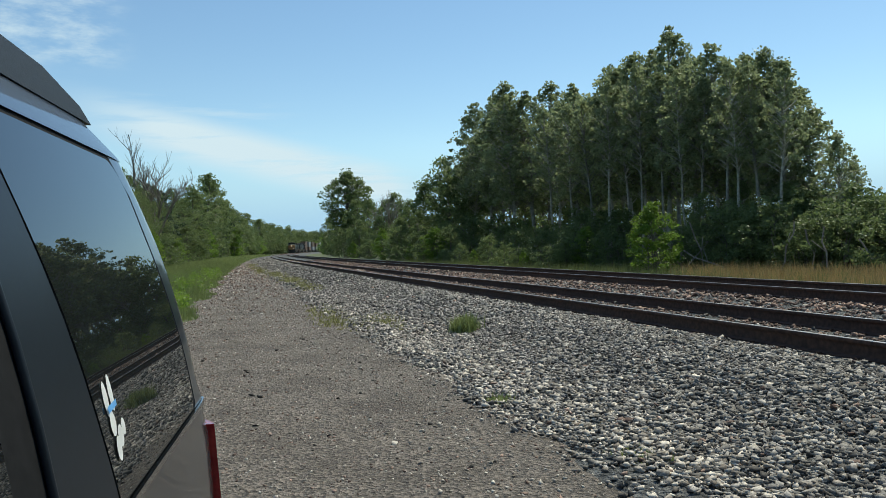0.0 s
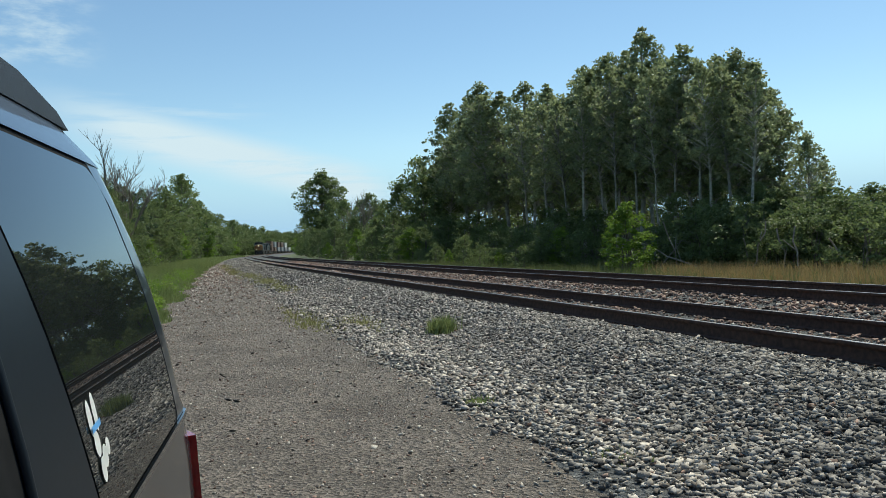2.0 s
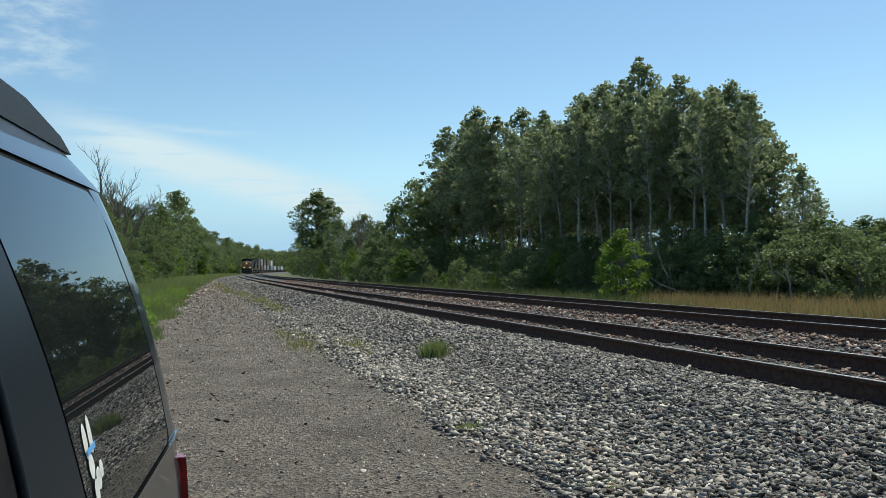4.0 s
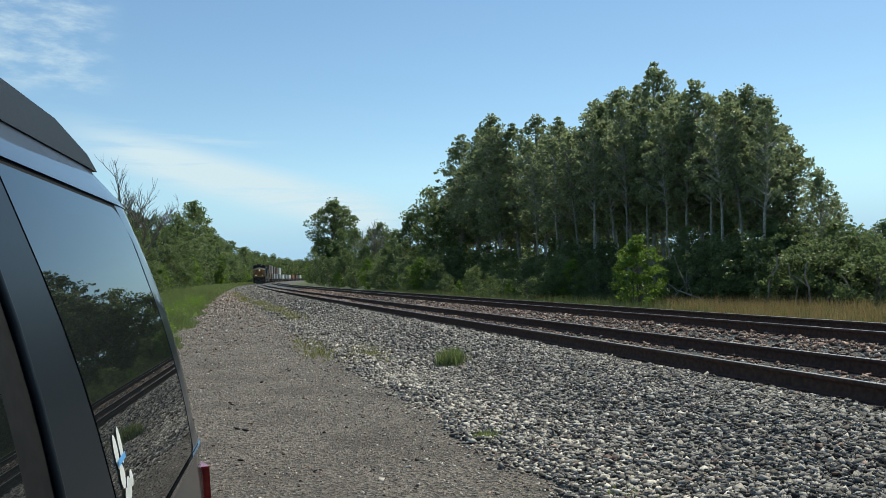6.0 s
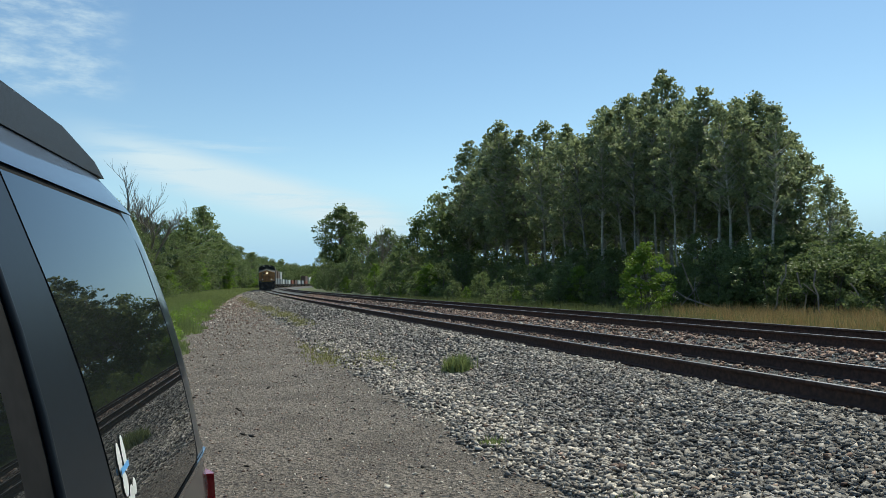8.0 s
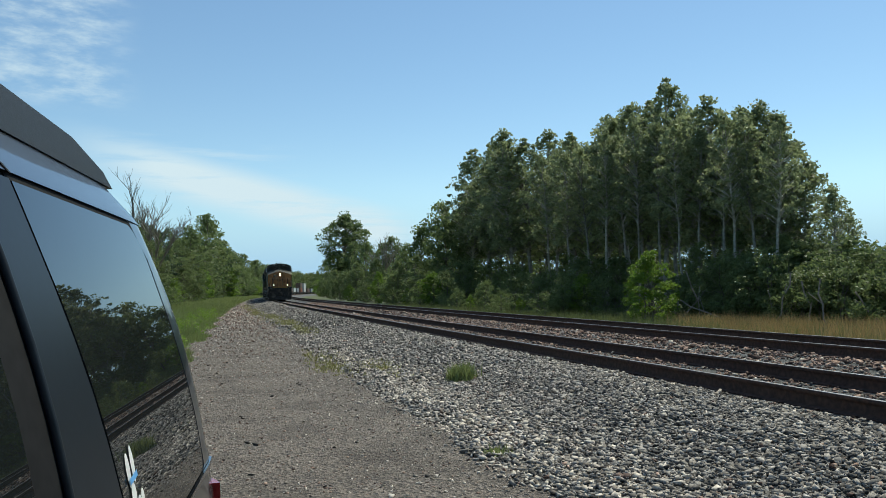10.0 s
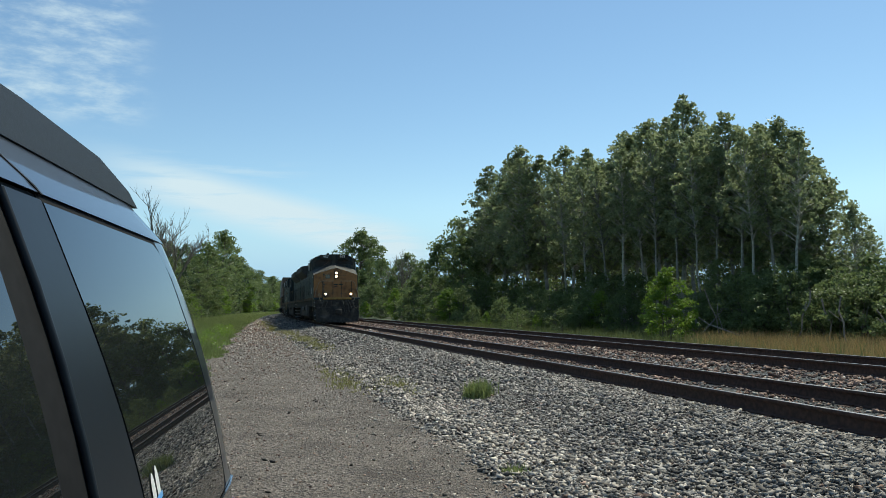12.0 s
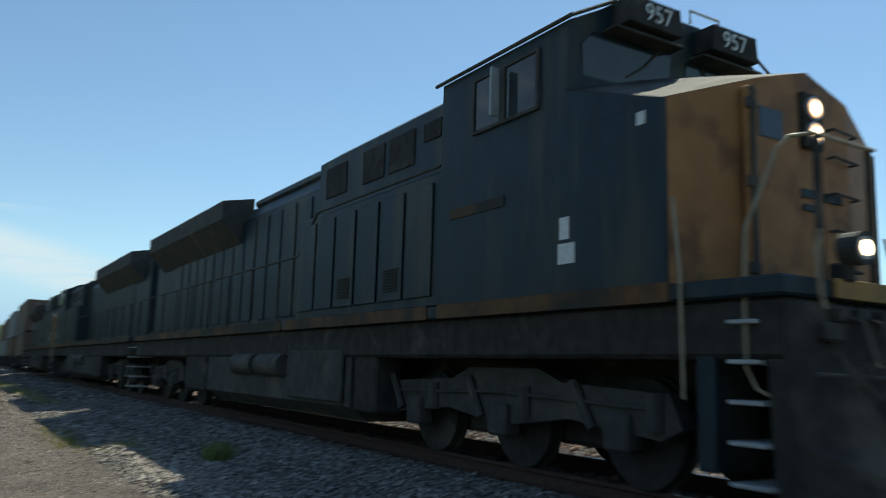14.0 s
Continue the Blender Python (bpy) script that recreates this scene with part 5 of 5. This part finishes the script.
for i in range(7):
    stand("fine", 9.0 + i * 2.1 + tree_r.uniform(-0.3, 0.3), tree_r.uniform(3.6, 4.8), 31 + tree_r.uniform(-2, 3), "poplar grove", 1.6)
for i in range(16):
    stand("far", 28.5 + i * 1.1, 1.2 + tree_r.uniform(-0.4, 0.4), 75 + tree_r.uniform(0, 15), "distant wood", 0.9)
for i in range(12):
    stand("bush" if i % 3 else "fine", 18.5 + i * 0.8 + tree_r.uniform(-0.3, 0.3), tree_r.uniform(1.6, 4.2), 21.5 + tree_r.uniform(-1.5, 2.5), "undergrowth", tree_r.uniform(1.0, 1.4))
# undergrowth along the grove's foot
for i in range(34):
    az = 0.5 + i * 0.95 + tree_r.uniform(-0.3, 0.3)
    if 13.4 < az < 16.0:
        continue
    stand("bush", az, tree_r.uniform(0.6, 2.6), 20.5 + tree_r.uniform(-1.5, 2.5), "undergrowth", tree_r.uniform(1.0, 1.4))
for az, el, q in ((14.6, 2.5, 15.2),):
    stand("bright", az, el, q, "undergrowth", 1.2)
for i in range(16):
    az = 24.5 + i * 1.1
    stand("bush", az, (2.6 if az < 28.5 else 0.5) + tree_r.uniform(-0.7, 0.7), 26 + tree_r.uniform(-2, 6), "undergrowth", 1.3)
for i in range(18):
    stand("bush" if i % 5 else "bright", -2.5 + i * 0.85 + tree_r.uniform(-0.4, 0.4), tree_r.uniform(-0.8, 1.2), 14 + tree_r.uniform(-2.0, 3.5), "undergrowth", tree_r.uniform(0.8, 1.3))
for i in range(4):
    stand("broad", 24.4 + i * 1.3 + tree_r.uniform(-0.3, 0.3), 3.3 - i * 0.45 + tree_r.uniform(-0.4, 0.4), 34 + tree_r.uniform(-2, 3), "poplar grove", 1.3)
# far end of the grove: broad trees towards the curve
for az, el, q in ((-0.2, 6.6, 24), (1.5, 6.3, 24), (-1.2, 4.6, 22), (0.6, 5.2, 22), (-2.3, 3.5, 21), (-3.0, 3.4, 24), (-4.0, 3.2, 22), (-5.2, 3.3, 23), (-1.8, 2.6, 18.5), (-5.2, 3.6, 20), (-6.1, 3.3, 19), (-7.4, 3.0, 19), (-3.2, 3.9, 23), (-8.0, 2.4, 17), (-6.0, 2.2, 17), (-4.4, 2.4, 18), (-3.0, 2.2, 18), (-7.4, 1.6, 15)):
    stand("broad", az, el, q, "wood by the curve", 1.0)
stand("round", -6.8, 5.75, 20, "wood by the curve", 1.15)
stand("dead", -3.9, 4.2, 20, "dead trees", 1.1)
for i in range(20):
    stand("bush" if i % 4 else "bright", -8.4 + i * 0.5 + tree_r.uniform(-0.2, 0.2), tree_r.uniform(-0.2, 1.7), 15 + tree_r.uniform(-1, 3), "undergrowth", tree_r.uniform(0.9, 1.5))
for i in range(16):
    stand("far", 0.5 - i * 0.62, 1.9 + tree_r.uniform(-0.2, 0.5) - 0.055 * i, 40 + tree_r.uniform(0, 20), "wood by the curve", 1.2)
# left wood edge
la = [-27, -24.2, -22.9, -20.9, -18.7, -16.2, -14.5, -12.5, -11.5, -10.5, -9.0]
le = [11.0, 9.8, 7.2, 5.7, 5.3, 5.3, 3.7, 2.3, 1.9, 1.5, 1.4]
for i in range(32):
    az = -27 + i * 0.48 + tree_r.uniform(-0.2, 0.2)
    q = -13.8 + tree_r.uniform(-2.0, 0.8) - max(0, (-19 - az)) * 0.5
    stand("dark" if i % 8 == 0 else "fine" if az < -18 else "broad", az, float(np.interp(az, la, le)) * tree_r.uniform(0.62, 0.95), q, "wood edge beside the road", tree_r.uniform(0.85, 1.2))
for i in range(18):
    az = -27 + i * 0.82
    stand("fine" if az < -18 else "broad", az, float(np.interp(az, la, le)) * tree_r.uniform(0.6, 0.9), -18 + tree_r.uniform(-3, 1) - max(0, (-19 - az)) * 0.6, "wood edge beside the road", 1.1)
for i in range(26):
    az = -27 + i * 0.58
    stand("bright" if i % 3 == 0 else "bush", az, 0.5 + tree_r.uniform(0, 1.5), -12.2 + tree_r.uniform(-1.0, 0.3) - max(0, (-19 - az)) * 0.3, "undergrowth", tree_r.uniform(1.0, 1.4))
for i in range(16):
    az = -12.3 + i * 0.24
    stand("far", az, float(np.interp(az, la, le)) * tree_r.uniform(0.75, 1.0), -15 + tree_r.uniform(-3, 0), "wood edge beside the road", 1.2)
stand("dead", -19.9, 8.2, -15, "dead trees", 1.0)
for i in range(26):
    d = 430 + tree_r.uniform(-30, 60)
    az = radians(-13.5 + i * 0.42)
    x, y = d * math.sin(az), d * math.cos(az)
    s, w = x * U[0] + y * U[1], x * N[0] + y * N[1]
    if abs(w - float(offset(s))) > 15:
        plant("far", s, w - float(offset(s)), 10 + tree_r.uniform(-2, 2), "distant wood", None, 1.4)
# wood that closes the view beyond the curve, behind and to the sides
for i in range(46):
    s = 330 + i * 7.9
    plant("far", s, -16 - tree_r.uniform(0, 14), 10 + tree_r.uniform(-2, 3), "distant wood")
for i in range(60):
    az = -14 + i * 0.9
    d = 620 - i * 4 if az < 24 else 300
    x, y = d * math.sin(radians(az)), d * math.cos(radians(az))
    s, w = x * U[0] + y * U[1], x * N[0] + y * N[1]
    plant("far", s, w - float(offset(s)), 15 + tree_r.uniform(-3, 3), "distant wood", None, 1.5)
for i in range(40):
    az = 60 + i * 7.0
    d = 60 + tree_r.uniform(0, 25)
    x, y = d * math.sin(radians(az)), d * math.cos(radians(az))
    s, w = x * U[0] + y * U[1], x * N[0] + y * N[1]
    if -11 < w - float(offset(s)) < 14:
        continue
    plant("far", s, w - float(offset(s)), 12 + tree_r.uniform(-3, 3), "wood behind the road", None, 1.3)


for kinds in KINDS.values():
    for ob in kinds:
        if ob.name not in used:
            for o in (*ob.children, ob):
                bpy.data.objects.remove(o)


def blades(name, s, q, h, width, mat, seed, base, lean=0.35, per=5):
    """Tufts of thin bent blades."""
    r = np.random.RandomState(seed)
    n = len(s) * per
    s2, q2, h2 = np.repeat(s, per) + r.normal(0, 0.05, n), np.repeat(q, per) + r.normal(0, 0.05, n), np.repeat(h, per) * r.uniform(0.5, 1.1, n)
    p = place(s2, q2, base(s2, q2) - 0.02)
    a, t = r.uniform(0, 6.28, n), np.abs(r.normal(0, lean, n))
    d = np.stack([np.cos(a), np.sin(a), np.zeros(n)], 1)
    side = np.stack([-np.sin(a + 0.8), np.cos(a + 0.8), np.zeros(n)], 1) * (width * r.uniform(0.6, 1.4, n))[:, None]
    up = np.array([0, 0, 1.0])
    mid = p + up * (h2 * 0.55)[:, None] + d * (h2 * t * 0.3)[:, None]
    tip = p + up * (h2 * (1 - 0.25 * t))[:, None] + d * (h2 * t)[:, None]
    v = np.stack([p - side, p + side, mid + side * 0.7, mid - side * 0.7, tip], 1).reshape(-1, 3)
    o = np.arange(n)[:, None] * 5
    f = np.concatenate([o + np.array([0, 1, 2]), o + np.array([0, 2, 3]), o + np.array([3, 2, 4])])
    return new(name, raw(name, v, f, mat))


def grasses():
    r = np.random.RandomState(31)
    s, q = scatter(24000, 5, 90, -13.5, -7.7, 41, 1.35)
    edge = road_edge(s)
    q = edge + (q + 7.7) * (13.5 + edge) / 5.8
    tagged(blades("roadside_grass", s, q, r.uniform(0.35, 0.8, len(s)) * np.clip(0.25 + (edge - q) * 0.6, 0.2, 1.15), 0.010, M_GRASS, 1, ground_z), "tall green roadside grass", "grass", kind="stuff")
    s, q = scatter(11000, 60, 330, -13.0, -4.4, 42)
    keep = q < road_edge(s)
    s, q = s[keep], q[keep]
    tagged(blades("far_roadside_grass", s, q, r.uniform(0.3, 0.8, len(s)) * np.clip(0.4 + (road_edge(s) - q) * 0.5, 0.3, 1), 0.02, M_GRASS, 2, ground_z), "tall green grass beside the far road", "grass", kind="stuff")
    s, q = scatter(13000, 8, 38, 9.4, 22, 43, 1.1)
    keep = s < (offset(s) + q) / 0.60 + rough(s, q, 0.8, 1.5, 12)
    s, q = s[keep], q[keep]
    tagged(blades("dry_reeds", s, q, r.uniform(0.35, 0.95, len(s)) * np.clip((q - 8) / 5, 0.4, 1), 0.010, M_REED, 3, ground_z, 0.25), "straw-coloured dry reeds and grass", "reeds", kind="stuff")
    s, q = scatter(12000, 8, 90, 8.6, 24, 44)
    tagged(blades("green_reeds", s, q, r.uniform(0.3, 0.9, len(s)), 0.009, M_MARSH, 4, ground_z, 0.3), "green marsh grass among dry reeds", "reeds", kind="stuff")
    # weeds on the ballast foot and the verge strip
    for s0, q0, n, spread_, h in ((12.4, -2.87, 240, 0.095, 0.28), (7.2, -4.13, 30, 0.04, 0.09), (4.9, -3.9, 24, 0.09, 0.06)):
        a = np.random.RandomState(int(s0 * 10))
        s, q = s0 + a.normal(0, spread_ * 1.2, n), q0 + a.normal(0, spread_ * 0.75, n)
        tagged(blades("weed_tuft", s, q, a.uniform(0.4, 1.0, n) * h * 1.3, 0.009, M_GRASS, n, lambda s, q: bed(q), 0.45), "small green weed growing in the ballast", "weed", "weeds in the ballast", "stuff")
    # thin yellow-green patches along the foot of the ballast
    ps, pq, ph = [], [], []
    for s0, q0, n, ls, lq in ((49, -3.65, 340, 4.0, 0.22), (39, -3.5, 300, 2.6, 0.22), (32, -3.5, 220, 2.0, 0.2), (18.5, -4.35, 90, 1.3, 0.22), (16.2, -4.4, 60, 0.7, 0.18), (15.5, -3.6, 90, 0.9, 0.12), (62, -4.2, 300, 8, 0.25), (85, -4.4, 300, 10, 0.35)):
        ps.append(s0 + r.normal(0, ls, n)), pq.append(q0 + r.normal(0, lq, n)), ph.append(r.uniform(0.03, 0.10, n) * (1 + s0 / 60))
    s, q = np.concatenate(ps), np.concatenate(pq)
    tagged(blades("verge_weeds", s, q, np.concatenate(ph), 0.010, M_WEED, 6, lambda s, q: bed(q) + 0.02, 0.8), "sparse yellow-green weeds along the ballast foot", "weeds", kind="stuff")
    # leafy forbs standing in the roadside grass
    cs, cq = scatter(130, 15, 60, -9.6, -7.7, 46, 1.3)
    cq = cq + 7.7 + road_edge(cs) - 0.25
    xyz = place(cs, cq, ground_z(cs, cq) + 0.32)
    v, f = leaf_cloud(xyz, r.uniform(0.15, 0.38, len(cs)), 90, 0.07, 47, 1.1)
    tagged(new("roadside_forbs", raw("roadside_forbs", v, f, M_LEAF_BRIGHT)), "leafy bright green forbs in the roadside grass", "weeds", kind="stuff")


grasses()


def fallen_branch(s, q, ln, seed):
    r = random.Random(seed)
    t = thing("dead_branch", "bleached dead branch sticking out of the undergrowth", "branch", "dead branches")
    p = Vector(place(s, q, -0.3))
    d = Vector((r.uniform(-1, 1), r.uniform(-0.5, 0.5), r.uniform(0.3, 0.9))).normalized()
    pts = [p + d * ln * k / 4 + Vector((r.uniform(-1, 1), r.uniform(-1, 1), r.uniform(-1, 0.5))) * ln * 0.05 for k in range(5)]
    part("limb", bar(pts, 0.035), M_DEADWOOD, t)
    part("twig", bar([pts[2], pts[2] + Vector((r.uniform(-1, 1), 0.2, 0.8)) * ln * 0.3], 0.018), M_DEADWOOD, t)


for k in range(14):
    fallen_branch(toward(8.5 + k * 1.5, 18.5), 18.5 + tree_r.uniform(-1, 1.5), 1.8 + 1.6 * tree_r.random(), k)


# ---- high thin cloud, far beyond everything ----
def clouds():
    m = bpy.data.materials.new("thin_cirrus")
    m.use_nodes = True
    nt, nd = m.node_tree, m.node_tree.nodes
    nd.remove(nd["Principled BSDF"])
    co = nd.new("ShaderNodeTexCoord").outputs["UV"]
    out = nd["Material Output"]

    def math_node(op, a, b=None):
        x = nd.new("ShaderNodeMath")
        x.operation = op
        x.use_clamp = op == "MULTIPLY"
        for i, w in ((0, a), (1, b)):
            if w is None:
                continue
            if isinstance(w, (int, float)):
                x.inputs[i].default_value = w
            else:
                nt.links.new(w, x.inputs[i])
        return x.outputs[0]

    def span(v, a, b, c=0.0, d=1.0):
        x = nd.new("ShaderNodeMapRange")
        x.interpolation_type = "SMOOTHSTEP"
        for i, w in enumerate((a, b, c, d)):
            x.inputs[i + 1].default_value = w
        nt.links.new(v, x.inputs[0])
        return x.outputs[0]
    sp = nd.new("ShaderNodeSeparateXYZ")
    nt.links.new(co, sp.inputs[0])
    az, el = sp.outputs[0], sp.outputs[1]

    def streak(rot, sx, sy, detail, rough_):
        mp = nd.new("ShaderNodeMapping")
        mp.inputs["Rotation"].default_value = (0, 0, radians(rot))
        mp.inputs["Scale"].default_value = (sx, sy, 1)
        nt.links.new(co, mp.inputs[0])
        n = nd.new("ShaderNodeTexNoise")
        n.inputs["Scale"].default_value, n.inputs["Detail"].default_value, n.inputs["Roughness"].default_value = 1, detail, rough_
        nt.links.new(mp.outputs[0], n.inputs["Vector"])
        return n.outputs[0]
    # band: centre line falls from upper left to lower right, in degrees
    mp = nd.new("ShaderNodeMath")
    mp.operation = "MULTIPLY_ADD"
    nt.links.new(az, mp.inputs[0])
    mp.inputs[1].default_value, mp.inputs[2].default_value = -0.26, 4.45
    off = math_node("SUBTRACT", el, mp.outputs[0])
    upper = span(off, 1.1, -0.9)
    lower = span(off, -3.4, -1.2)
    ends = math_node("MULTIPLY", span(az, -27, -17), span(az, -0.2, -5.0))
    band = math_node("MULTIPLY", math_node("MULTIPLY", upper, lower), ends)
    n1 = span(streak(9, 0.11, 0.9, 6, 0.6), 0.22, 0.55)
    band = math_node("MULTIPLY", math_node("MULTIPLY", band, n1), 1.2)
    wisp = math_node("MULTIPLY", math_node("MULTIPLY", span(az, -20.0, -24.0), span(el, 11.6, 13.2)), span(streak(10, 0.30, 0.9, 7, 0.62), 0.36, 0.78))
    wisp = math_node("MULTIPLY", wisp, 0.75)
    haze = math_node("MULTIPLY", math_node("MULTIPLY", span(az, -8, -16), math_node("MULTIPLY", span(el, 7.0, 8.5), span(el, 11.2, 9.8))), span(streak(4, 0.12, 1.2, 7, 0.6), 0.45, 0.75))
    haze = math_node("MULTIPLY", haze, 0.5)
    fac = math_node("MAXIMUM", math_node("MAXIMUM", band, wisp), haze)
    em = nd.new("ShaderNodeEmission")
    em.inputs[0].default_value, em.inputs[1].default_value = (0.76, 0.87, 1.0, 1), 0.92
    tr = nd.new("ShaderNodeBsdfTransparent")
    low = nd.new("ShaderNodeEmission")
    low.inputs[0].default_value = (0.37, 0.585, 0.88, 1)
    air = nd.new("ShaderNodeMixShader")
    nt.links.new(math_node("MULTIPLY", span(el, 8.0, 1.0), 0.9), air.inputs[0])
    nt.links.new(tr.outputs[0], air.inputs[1])
    nt.links.new(low.outputs[0], air.inputs[2])
    ms = nd.new("ShaderNodeMixShader")
    nt.links.new(fac, ms.inputs[0])
    nt.links.new(air.outputs[0], ms.inputs[1])
    nt.links.new(em.outputs[0], ms.inputs[2])
    nt.links.new(ms.outputs[0], out.inputs[0])
    A, E = np.arange(-60, 70, 3.0), np.arange(-0.5, 26, 2.5)
    aa, ee = np.meshgrid(A, E, indexing="ij")
    R = 4000.0
    v = np.stack([R * np.sin(np.radians(aa)) * np.cos(np.radians(ee)), R * np.cos(np.radians(aa)) * np.cos(np.radians(ee)), R * np.sin(np.radians(ee)) + EYE], -1).reshape(-1, 3)
    k = len(E)
    i = (np.arange(len(A) - 1)[:, None] * k + np.arange(k - 1)).ravel()
    me = raw("backdrop", v, np.stack([i, i + 1, i + k + 1, i + k], 1), m, True)
    uv = me.uv_layers.new(name="angles")
    idx = np.empty(len(me.loops), np.int32)
    me.loops.foreach_get("vertex_index", idx)
    uv.data.foreach_set("uv", np.stack([aa.ravel()[idx], ee.ravel()[idx]], 1).astype(np.float32).ravel())
    tagged(new("backdrop", me), "thin white cirrus streaks in a blue sky", "clouds", kind="structure")


clouds()


# ---- movement ----
SPEED, S_AT, T_AT = 26.28, 17.52, 13.5


def motions():
    times = [0.5 * k for k in range(29)]
    for ob, back, length, z, reverse in TRAIN:
        rows = []
        for t in times:
            s = S_AT + SPEED * (T_AT - t) + back
            a, b = place(s + length * 0.15, 0), place(s + length * 0.85, 0)
            turn = math.degrees(math.atan2(-(b[0] - a[0]), b[1] - a[1]))
            d = (b - a) / np.linalg.norm(b - a)
            p = a - d * length * 0.15
            if reverse:
                p = p + d * length
                turn += 180
            rows.append((t, pose(p[0], p[1], RAIL_TOP + z, 0, 0, turn)))
        walk(ob, rows)


motions()
